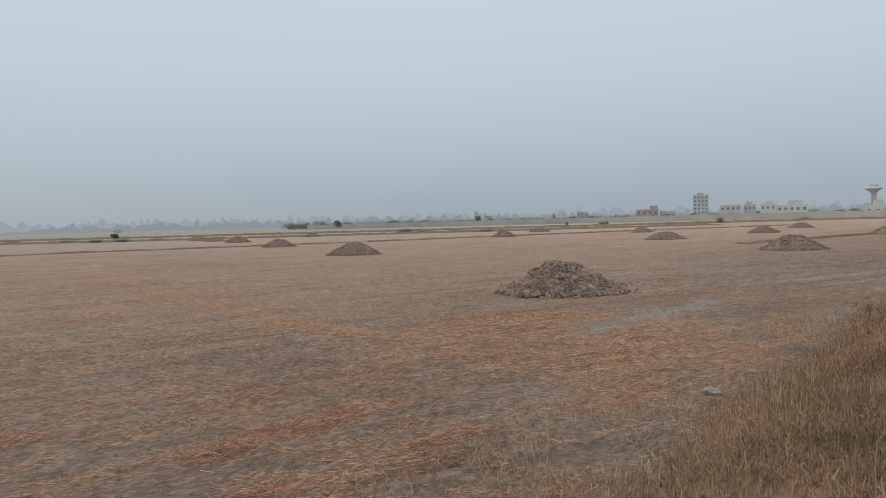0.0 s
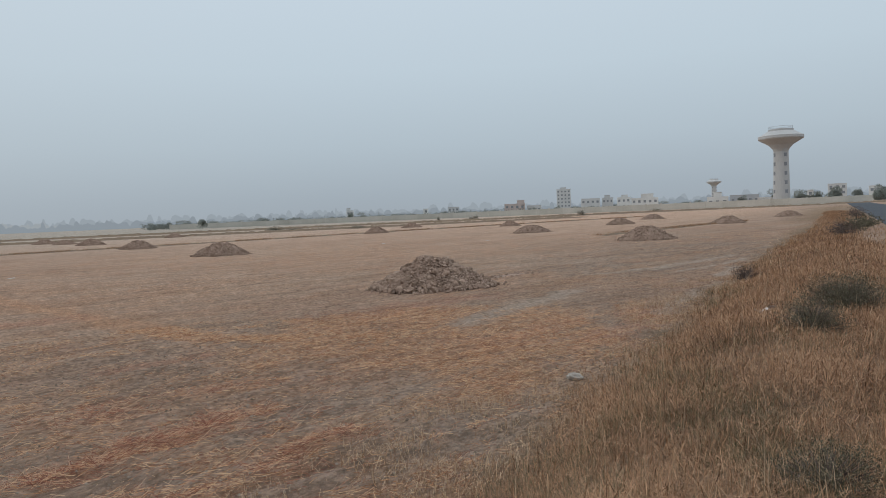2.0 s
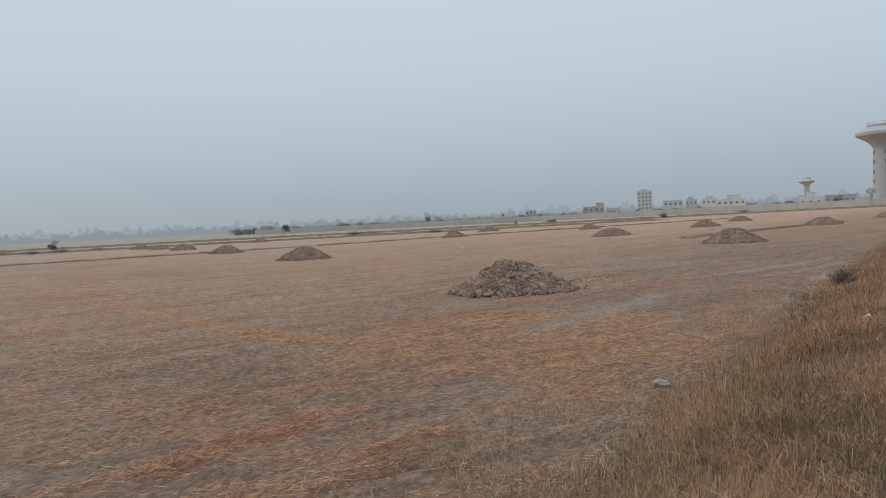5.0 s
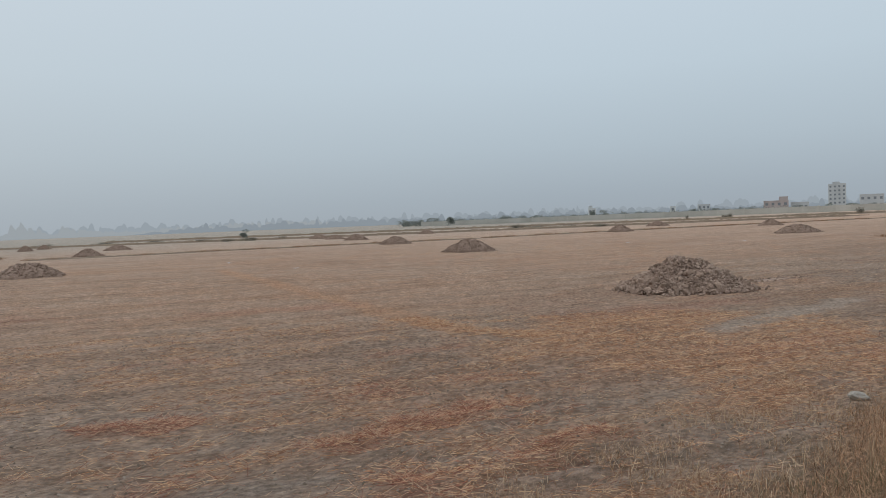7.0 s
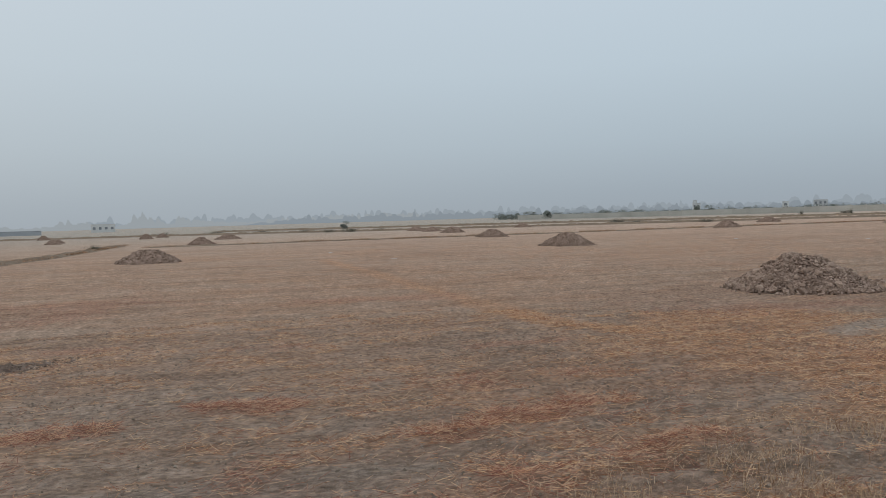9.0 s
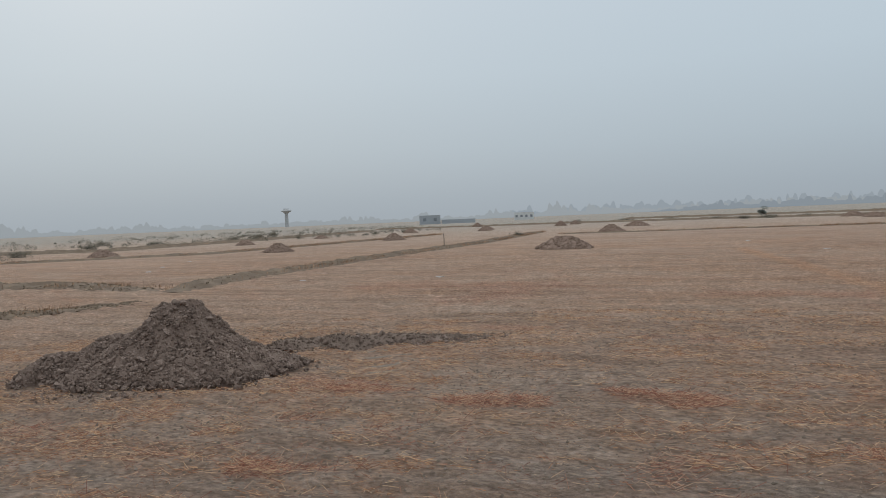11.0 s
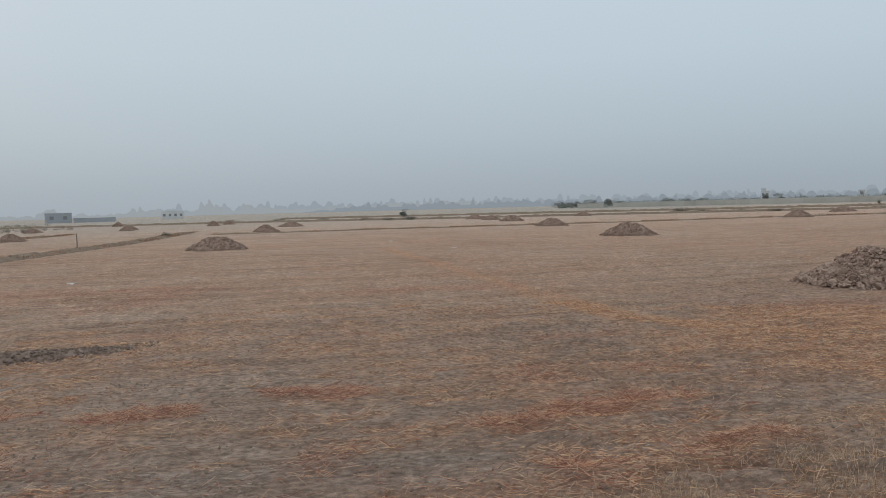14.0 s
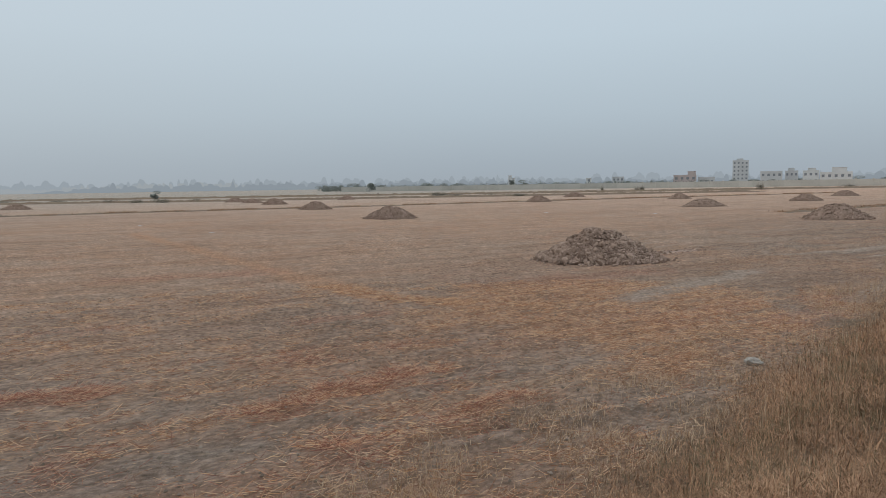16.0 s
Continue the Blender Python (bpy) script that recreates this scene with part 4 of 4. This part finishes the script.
# x, y, height, spread, pattern
TREES = [(180, 233, 5.4, 5.0, 1), (184, 231, 4.2, 4.6, 2), (216, 236, 4.4, 4.2, 2), (18, 352, 4.6, 4.4, 0), (240, 262, 6.5, 8, 3),
         (-76, 163, 2.1, 3.0, 1), (230, 300, 6.0, 7.0, 3), (262, 300, 5.5, 6.0, 0), (200, 300, 4.5, 6, 3)]
for k, (x, y, h, w, p) in enumerate(TREES):
    base = oaks[p]
    h0, w0 = ((4.2, 5.0), (7.9, 7.0), (5.4, 6.8), (6.0, 9.0))[p]
    copy_thing(base, pose(x, y, 0, 0, 0, k * 47 % 360) @ Matrix.Diagonal((w / w0, w / w0, h / h0, 1)))
rnd = random.Random(77)
for k in range(34):   # the uneven row of trees behind the boundary wall and on across the plain
    az = radians(12 - 44 * k / 33 + rnd.uniform(-0.35, 0.35))
    d = rnd.uniform(400, 520)
    h = rnd.uniform(2.2, 3.8) if rnd.random() < 0.8 else rnd.uniform(4.0, 5.5)
    w = h * rnd.uniform(1.4, 3.2)
    p = rnd.randrange(4)
    h0, w0 = ((4.2, 5.0), (7.9, 7.0), (5.4, 6.8), (6.0, 9.0))[p]
    copy_thing(oaks[p], pose(-math.sin(az) * d, math.cos(az) * d, 0, 0, 0, rnd.uniform(0, 360)) @ Matrix.Diagonal((w / w0, w / w0, h / h0, 1)))


rnd = random.Random(91)
cs, rs = [], []
for k in range(330):
    az = radians(rnd.uniform(-17, 13))
    d, h = rnd.uniform(385, 425), rnd.uniform(1.8, 3.6)
    cs.append((-math.sin(az) * d, math.cos(az) * d, h * 0.62))
    rs.append(h * 0.55)
# hedge leaf colour lightened to carry the haze in front of it
M_BELT = material("hazy_hedge_leaves", [(0.15, 0.165, 0.15), (0.185, 0.20, 0.18), (0.22, 0.235, 0.21)], 0.3, 0.85, 0, per="island", spread=0.6, gaps=0.4)
tagged(part("hedge", leaf_cloud(cs, rs, 12000, 0.8, rnd, 1.0), M_BELT), "uneven belt of haze-paled hedge and trees behind the wall", "hedge", kind="stuff")


cs, rs = [], []
for line in ([(-150, -6), (-96, 34), (-92, 58), (-112, 86)], [(-200, 6), (-150, 62), (-140, 92)], [(-240, 96), (-205, 128), (-160, 122)], [(-190, 40), (-230, 110)]):
    for (ax, ay), (bx_, by_) in zip(line, line[1:]):
        for k in range(34):
            q, h = rnd.random(), rnd.uniform(0.25, 1.1) * (1.6 if rnd.random() < 0.12 else 1.0)
            cs.append((ax + (bx_ - ax) * q + rnd.gauss(0, 3), ay + (by_ - ay) * q + rnd.gauss(0, 3), h * 0.45))
            rs.append(h * 0.9)
tagged(part("scrub", leaf_cloud(cs, rs, 11000, 0.42, rnd, 0.55), M_SCRUB), "low dusty grey-green scrub along the far field edges", "scrub", kind="stuff")


def shrub(place, height, spread, seed, label, mat, leaves=700, twigs=40, leaf=0.05, name="shrub"):
    rnd = random.Random(seed)
    ob = thing(name, place, label, "shrub")
    bm = bmesh.new()
    tips = []
    for _ in range(twigs):
        a, r = rnd.uniform(0, 6.3), spread * 0.5 * rnd.uniform(0.2, 1.0)
        tip = (r * math.cos(a), r * math.sin(a), height * rnd.uniform(0.35, 1.0) * (1 - 0.45 * (2 * r / spread) ** 2))
        mid = (tip[0] * 0.4, tip[1] * 0.4, tip[2] * 0.6)
        limb(bm, (tip[0] * 0.1, tip[1] * 0.1, -0.03), mid, 0.006 * height + 0.0015, 0.003 * height + 0.0015, 3)
        limb(bm, mid, tip, 0.003 * height + 0.0015, 0.0012, 3)
        tips.append(tip)
    part("stem", bm, M_TWIG, ob)
    if leaves:
        part("foliage", leaf_cloud(tips + [(t[0] * .6, t[1] * .6, t[2] * .6) for t in tips], [spread * 0.12] * (2 * len(tips)), leaves, leaf, rnd), mat, ob)
    return ob


def at_land(x, y):
    return (x, y, float(land(x, y)) - 0.02)


shrub(at_land(10.4, 15.5), 0.5, 0.8, 401, "dead purple-brown tangle of twigs at the bank foot", M_TWIG, 500, 190, 0.035, "dead_bush")
shrub(at_land(7.4, 8.7), 0.55, 1.3, 402, "dark grey-green shrub in the dry bank grass", M_SHRUB, 14000, 260, 0.018)
shrub(at_land(5.85, 7.35), 0.42, 0.95, 408, "low dark olive shrub sprawling in the bank grass", M_SHRUB, 9000, 220, 0.015)
shrub(at_land(2.62, 3.18), 0.30, 0.62, 403, "dark green shrub with dead stems in the bank grass", M_SHRUB, 9000, 200, 0.011)
shrub(at_land(25.0, 29.6), 0.8, 1.5, 404, "brown scrub bush on the far road bank", M_TWIG, 900, 90, 0.07)
shrub(at_land(28.5, 33.0), 0.9, 2.0, 405, "brown scrub bush on the far road bank", M_SHRUB, 900, 60, 0.09)
shrub(at_land(33.0, 37.0), 0.8, 1.8, 406, "grey-green scrub bush on the far road bank", M_SHRUB, 900, 60, 0.09)
shrub(at_land(48, 55.0), 1.0, 2.4, 407, "brown scrub bush on the far road bank", M_TWIG, 900, 60, 0.1)
SHRUBS = [(44, 195, 1.7, 2.3), (40, 226, 1.8, 1.6), (50, 214, 1.9, 2.6), (74, 186, 2.5, 2.6), (-101, 44, 1.3, 2.9), (-88, 21, 1.3, 2.4), (-70, 9, 0.9, 2.8), (-78, 12, 1.0, 3.0), (-94, 30, 1.2, 3.5),
          (-49, 51, 0.7, 1.6), (-110, 52, 1.4, 4.0), (-120, 60, 1.5, 3.0), (-118, 30, 1.2, 4.0), (-79.2, 127.8, 1.0, 4.0), (-66.9, 124.1, 0.9, 4.5), (-60, 120, 0.8, 4.0), (-55.8, 121, 1.0, 4.5),
          (-50.5, 123.5, 0.9, 3.0), (-90, 128, 1.0, 5.0), (-100, 124, 1.0, 4.5), (-4, 139, 0.9, 5.0), (2, 136, 0.8, 6.0), (8, 134, 0.8, 5.0), (104, 200, 1.5, 4)]
low = shrub((-8, 141, 0), 0.9, 5.0, 410, "low grey-green scrub on the far field", M_SCRUB, 1500, 30, 0.3)
for k, (x, y, h, w) in enumerate(SHRUBS):
    copy_thing(low, pose(x, y, 0, 0, 0, k * 53 % 360) @ Matrix.Diagonal((w / 5.0, w / 5.0, 0.62 * h / 0.9, 1)))

# ---- the boundary wall ----
WALL = [(-72, 372), (0, 352), (70, 322), (138, 262), (176, 216), (186, 206)]
wall = thing("wall_boundary", (0, 0, 0), "long cream rendered boundary wall across the field", "wall", kind="structure")
panel = box(-0.5, 0.5, -0.12, 0.12, -0.2, 2.45)
pm = bpy.data.meshes.new("panel")
panel.to_mesh(pm)
panel.free()
pm.materials.append(M_WALLP)
pier = add_box(box(-0.25, 0.25, -0.22, 0.22, -0.2, 2.62), -0.3, 0.3, -0.27, 0.27, 2.625, 2.72)
qm = bpy.data.meshes.new("pier")
pier.to_mesh(qm)
pier.free()
qm.materials.append(M_WALLP)
for (ax, ay), (bx_, by_) in zip(WALL, WALL[1:]):
    L = math.hypot(bx_ - ax, by_ - ay)
    n = max(1, round(L / 6))
    turn = math.degrees(math.atan2(by_ - ay, bx_ - ax))
    for k in range(n):
        for nm, me, q, sx in (("panel", pm, k + 0.5, L / n - 0.5), ("pier", qm, float(k), 1.0)):
            o = new(nm, me)
            o.parent = wall
            o.matrix_basis = pose(ax + (bx_ - ax) * q / n, ay + (by_ - ay) * q / n, 0, 0, 0, turn) @ Matrix.Diagonal((sx, 1, 1, 1))


# ---- water towers ----
def water_tower(place, scale, label, turn=0.0):
    ob = thing("water_tower", place, label, "water tower", turn=turn)
    part("shaft", lathe([(3.1, -0.5), (2.95, 6), (2.75, 14), (2.6, 20.6)], 40), M_TOWER, ob)
    part("bowl", lathe([(2.6, 20.605), (3.0, 21.6), (4.4, 23.2), (7.9, 25.3), (8.05, 25.6), (8.05, 26.5), (7.6, 26.7), (4.9, 28.3), (4.7, 28.35)], 48), M_TOWER, ob)
    part("lantern", lathe([(4.5, 28.36), (4.5, 29.1), (4.3, 29.15)], 40), M_TOWER, ob)
    rail = bmesh.new()
    for k in range(20):
        a = 2 * math.pi * k / 20
        b = 2 * math.pi * (k + 1) / 20
        p = (4.2 * math.cos(a), 4.2 * math.sin(a))
        limb(rail, (*p, 29.15), (*p, 30.1), 0.05, 0.05, 4)
        limb(rail, (*p, 30.1), (4.2 * math.cos(b), 4.2 * math.sin(b), 30.1), 0.05, 0.05, 4)
    part("guard_rail", rail, M_SHED, ob)
    for k in range(5):
        z = 5.2 + 3.5 * k
        r = 2.97 - 0.019 * z
        for a in (-112, -25, 68, 155):
            c, s = math.cos(radians(a)), math.sin(radians(a))
            w = part("window", add_box(box(-0.08, 0.1, -0.52, 0.52, -0.65, 0.65), -0.12, 0.16, -0.6, 0.6, 0.66, 0.76), M_GLASS, ob)
            w.matrix_basis = pose(r * c, r * s, z, 0, 0, a)
    if scale != 1:
        ob.scale = (scale,) * 3
    return ob


water_tower((177.6, 241.6, 0), 1.0, "tall concrete water tower with a flared mushroom bowl", 20)
water_tower((451, 731, 0), 1.0, "distant mushroom-shaped concrete water tower in haze", 50)
water_tower((-1018, 535, 0), 1.0, "faint far-off mushroom-shaped water tower", 5)


# ---- buildings ----
def building(name, x, y, width, height, depth, mat, label, floors=2, bays=3, parapet=0.5, upper=None, category="building"):
    """A flat-roofed block that faces the field, with real window openings set into recesses, a parapet and perhaps a roof room."""
    turn = math.degrees(math.atan2(y, x)) - 90
    ob = thing(name, (x, y, 0), label, category, turn=turn)
    part("wall", box(-width / 2, width / 2, 0, depth, -0.3, height - parapet), mat, ob)
    rim = bmesh.new()
    for a in ((-width / 2 - 0.08, width / 2 + 0.08, -0.08, 0.2), (-width / 2 - 0.08, width / 2 + 0.08, depth - 0.2, depth + 0.08), (-width / 2 - 0.08, -width / 2 + 0.2, 0.205, depth - 0.205), (width / 2 - 0.2, width / 2 + 0.08, 0.205, depth - 0.205)):
        add_box(rim, *a, height - parapet + 0.004, height)
    part("parapet", rim, mat, ob)
    if upper:
        u0, u1, uh = upper
        part("roof_room", add_box(box(u0, u1, 0.6, depth * 0.7, height - parapet + 0.005, height + uh), u0 - 0.15, u1 + 0.15, 0.45, depth * 0.7 + 0.15, height + uh + 0.004, height + uh + 0.2), mat, ob)
    fh = (height - parapet) / floors
    for f in range(floors):
        for b in range(bays):
            wx = -width / 2 + width * (b + 0.5) / bays
            wz = fh * (f + 0.55)
            ww, wh = min(1.5, width / bays * 0.45), min(1.4, fh * 0.45)
            win = part("window", box(wx - ww / 2, wx + ww / 2, -0.03, 0.05, wz - wh / 2, wz + wh / 2), M_GLASS, ob)
            part("frame", add_box(add_box(add_box(box(wx - ww / 2 - 0.08, wx + ww / 2 + 0.08, -0.16, 0.02, wz + wh / 2 + 0.003, wz + wh / 2 + 0.16), wx - ww / 2 - 0.08, wx + ww / 2 + 0.08, -0.12, 0.02, wz - wh / 2 - 0.1, wz - wh / 2 - 0.003), wx - ww / 2 - 0.08, wx - ww / 2 - 0.003, -0.1, 0.02, wz - wh / 2, wz + wh / 2), wx + ww / 2 + 0.003, wx + ww / 2 + 0.08, -0.1, 0.02, wz - wh / 2, wz + wh / 2), mat, win)
    return ob


building("apartment_block", 215, 582, 12.0, 19.6, 12, M_GREY, "tall grey concrete apartment block in haze", 6, 4, 0.8, (-3, 2, 1.2))
building("brick_building", 118, 403, 12.2, 6.5, 9, M_REDB, "two-storey red brick building greyed by haze", 2, 4, 0.6, (1.5, 5.8, 1.8))
building("house", 131, 406, 8.8, 5.2, 8, M_GREY, "low grey flat-roofed house", 1, 3)
building("house", 175, 425, 11.8, 8.2, 9, M_GREY, "grey two-storey flat-roofed house", 2, 4)
building("house", 189, 430, 7.0, 8.4, 8, M_GREY, "grey two-storey house with a roof room", 2, 3, 0.5, (-2, 1.5, 1.4))
building("house", 190, 408, 8.1, 8.0, 9, M_WHITE, "pale two-storey flat-roofed house", 2, 3, 0.5, (-1.5, 2.5, 1.2))
building("house", 170, 340, 13.5, 6.2, 10, M_WHITE, "large white two-storey house with a roof room", 2, 5, 0.6, (-1.8, 4.4, 1.9))
building("house", 180, 289, 8.9, 4.7, 8, M_WHITE, "cream stepped house behind the boundary wall", 1, 3, 0.5, (-1.7, 1.7, 1.9))
building("warehouse", 267, 399, 16.6, 6.4, 14, M_SHED, "long dull metal-clad warehouse", 1, 5, 0.4)
building("house", 179, 253, 6.4, 3.4, 5, M_WHITE, "small white flat-roofed building by the tower", 1, 2, 0.3)
building("house", 295, 353, 9.5, 10.2, 10, M_GREY, "grey three-storey house behind trees", 3, 3)
building("house", 282, 311, 5.8, 7.5, 8, M_WHITE, "white two-storey flat-roofed house", 2, 2)
building("house", 266, 272, 9.5, 10.0, 10, M_GREY, "grey three-storey house beside the road", 3, 3)
building("house", 210, 267, 2.4, 5.9, 3, M_WHITE, "narrow white stair tower", 2, 1, 0.3)
building("house", 20, 400, 4.0, 6.4, 5, M_WHITE, "small white two-storey house", 2, 2, 0.4, (-1.8, 0.3, 1.2))
building("house", 66, 415, 3.0, 5.8, 4, M_WHITE, "narrow white two-storey house", 2, 1, 0.3)
building("house", 98, 490, 7.8, 7.0, 8, M_GREY, "grey hazy two-storey house", 2, 3)
building("house", -63, 415, 5.3, 3.6, 5, M_WHITE, "small white house behind the trees", 1, 2, 0.3)
building("shed", -256, 209, 9.9, 4.2, 8, M_SHED, "dark farm building on the plain", 1, 2, 0.3)
building("shed", -247, 219, 16.0, 1.9, 6, M_SHED, "long low dark farm shed", 1, 0, 0.2)
building("house", -287, 307, 11.7, 4.4, 8, M_WHITE, "low white farmhouse across the plain", 1, 4, 0.4)

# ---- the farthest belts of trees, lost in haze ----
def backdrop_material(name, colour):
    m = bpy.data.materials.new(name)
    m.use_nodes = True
    # black base that glows by itself: the haze is the emission colour
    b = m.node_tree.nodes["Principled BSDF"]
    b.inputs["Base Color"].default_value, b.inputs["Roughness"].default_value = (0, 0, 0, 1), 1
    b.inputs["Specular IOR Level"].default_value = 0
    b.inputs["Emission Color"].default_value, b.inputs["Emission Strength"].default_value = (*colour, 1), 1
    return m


# bearing, half width and height of the groves that stand out of the belts
GROVES = [(83.4, 0.7, 42), (81.9, 0.8, 50), (80.5, 0.5, 32), (85.5, 1.0, 36), (76.0, 0.5, 28), (74.6, 0.6, 30), (73.0, 0.45, 34), (71.9, 0.4, 26), (69.5, 0.2, 16), (68.4, 0.2, 15), (64.3, 0.5, 26),
          (61.5, 1.6, 16), (58.6, 1.8, 17), (57.6, 0.4, 30), (55.9, 0.5, 30), (51.3, 0.6, 34), (45.4, 0.5, 30), (44.4, 0.4, 26), (40.6, 0.4, 52), (39.9, 0.4, 42), (39.2, 0.3, 34), (37.6, 0.5, 36), (36.6, 0.3, 30),
          (31.0, 0.25, 22), (29.9, 0.3, 24), (28.8, 0.25, 22), (27.8, 0.3, 22), (26.5, 0.5, 28), (25.1, 0.6, 32), (24.2, 0.3, 36), (22.8, 0.6, 28), (21.2, 0.7, 30), (19.8, 0.6, 28)]
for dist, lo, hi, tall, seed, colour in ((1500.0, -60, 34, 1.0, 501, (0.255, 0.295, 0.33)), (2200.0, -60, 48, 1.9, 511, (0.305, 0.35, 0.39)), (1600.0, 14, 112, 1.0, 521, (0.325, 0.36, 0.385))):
    az = np.radians(np.arange(lo, hi, 0.04))
    fade = ramp01(np.degrees(az), lo, lo + 4) * ramp01(np.degrees(az), hi, hi - 6)
    deg, top, rnd = np.degrees(az), 4.0 + 3 * fbm(np.degrees(az) * 0.7, az * 0, seed), random.Random(seed)
    for _ in range(int((hi - lo) * 6)):    # one rounded crown beside the other
        c, w = rnd.uniform(lo, hi), rnd.uniform(0.12, 0.5)
        top = np.maximum(top, (rnd.uniform(6, 13) if rnd.random() < 0.85 else rnd.uniform(13, 19)) * np.sqrt(np.clip(1 - ((deg - c) / w) ** 2, 0, 1)))
    if seed == 521:
        top *= 0.65
        for c, w, h in GROVES:
            for _ in range(9):
                q, r = c + rnd.uniform(-1.0, 1.0) * w, w * rnd.uniform(0.35, 0.9)
                top = np.maximum(top, 0.62 * h * rnd.uniform(0.45, 1.0) * np.clip(1 - ((deg - q) / r) ** 2, 0, 1) * (0.75 + 0.5 * fbm(deg * 6, az * 0, seed + 7)))
    top = tall * fade * (top + 3.0 * (fbm(deg * 9, az * 0, seed + 1) - 0.3))
    foot = np.column_stack([-np.sin(az) * dist, np.cos(az) * dist, np.full(len(az), -2.0)])
    k = np.arange(len(az) - 1)
    bv = np.concatenate([foot, foot + np.column_stack([az * 0, az * 0, top + 2])])
    tagged(part("backdrop", mesh_np("backdrop", bv, np.column_stack([k, k + 1, k + 1 + len(az), k + len(az)])), backdrop_material("haze_glow_tree_belt", colour)), "pale hazy belt of distant trees on the horizon", "distant trees", kind="structure")

# ---- small things ----
st = thing("stone", (*at_land(2.93, 7.64)[:2], float(land(2.93, 7.64)) + 0.005), "pale flat limestone lump in the straw", "stone")
bm = bmesh.new()
bmesh.ops.create_icosphere(bm, subdivisions=3, radius=0.085)
for v in bm.verts:
    v.co = Vector((v.co.x * 1.15, v.co.y * 0.8, v.co.z * 0.55 + 0.035)) * (1 + 0.3 * (noise.noise(v.co * 14) + 0.5 * noise.noise(v.co * 31)))
part("lump", bm, M_STONE, st)
for k, (x, y) in enumerate([(6.2, 8.8), (6.38, 8.9), (6.05, 8.72), (-22.4, 12.0), (-19.0, 15.5), (-36, 11), (-40, 13), (-44, 16), (-13, 33), (-20, 40), (5, 52), (12, 48)]):
    rnd = random.Random(600 + k)
    ob = thing("litter", (x, y, float(land(x, y)) + (0.10 if k < 3 else 0.0)), "scrap of torn white litter lying on the ground", "litter", "scraps of litter", turn=rnd.uniform(0, 360))
    bm = bmesh.new()
    bmesh.ops.create_grid(bm, x_segments=5, y_segments=4, size=0.045 if k < 3 else 0.11)
    for v in bm.verts:
        v.co.z = 0.03 + 0.05 * noise.noise(v.co * 11 + Vector((k, 0, 0)))
    bmesh.ops.solidify(bm, geom=list(bm.faces), thickness=0.003)
    part("sheet", bm, M_LITTER, ob)
po = thing("wooden_post", (-37.2, 31.2, 0.1), "thin weathered wooden post on the bund", "post")
bm = bmesh.new()
limb(bm, (0, 0, -0.2), (0.04, 0, 0.5), 0.03, 0.028, 8)
limb(bm, (0.04, 0, 0.5), (0.0, 0.02, 0.95), 0.028, 0.02, 8)
part("shaft", bm, M_WOOD, po)
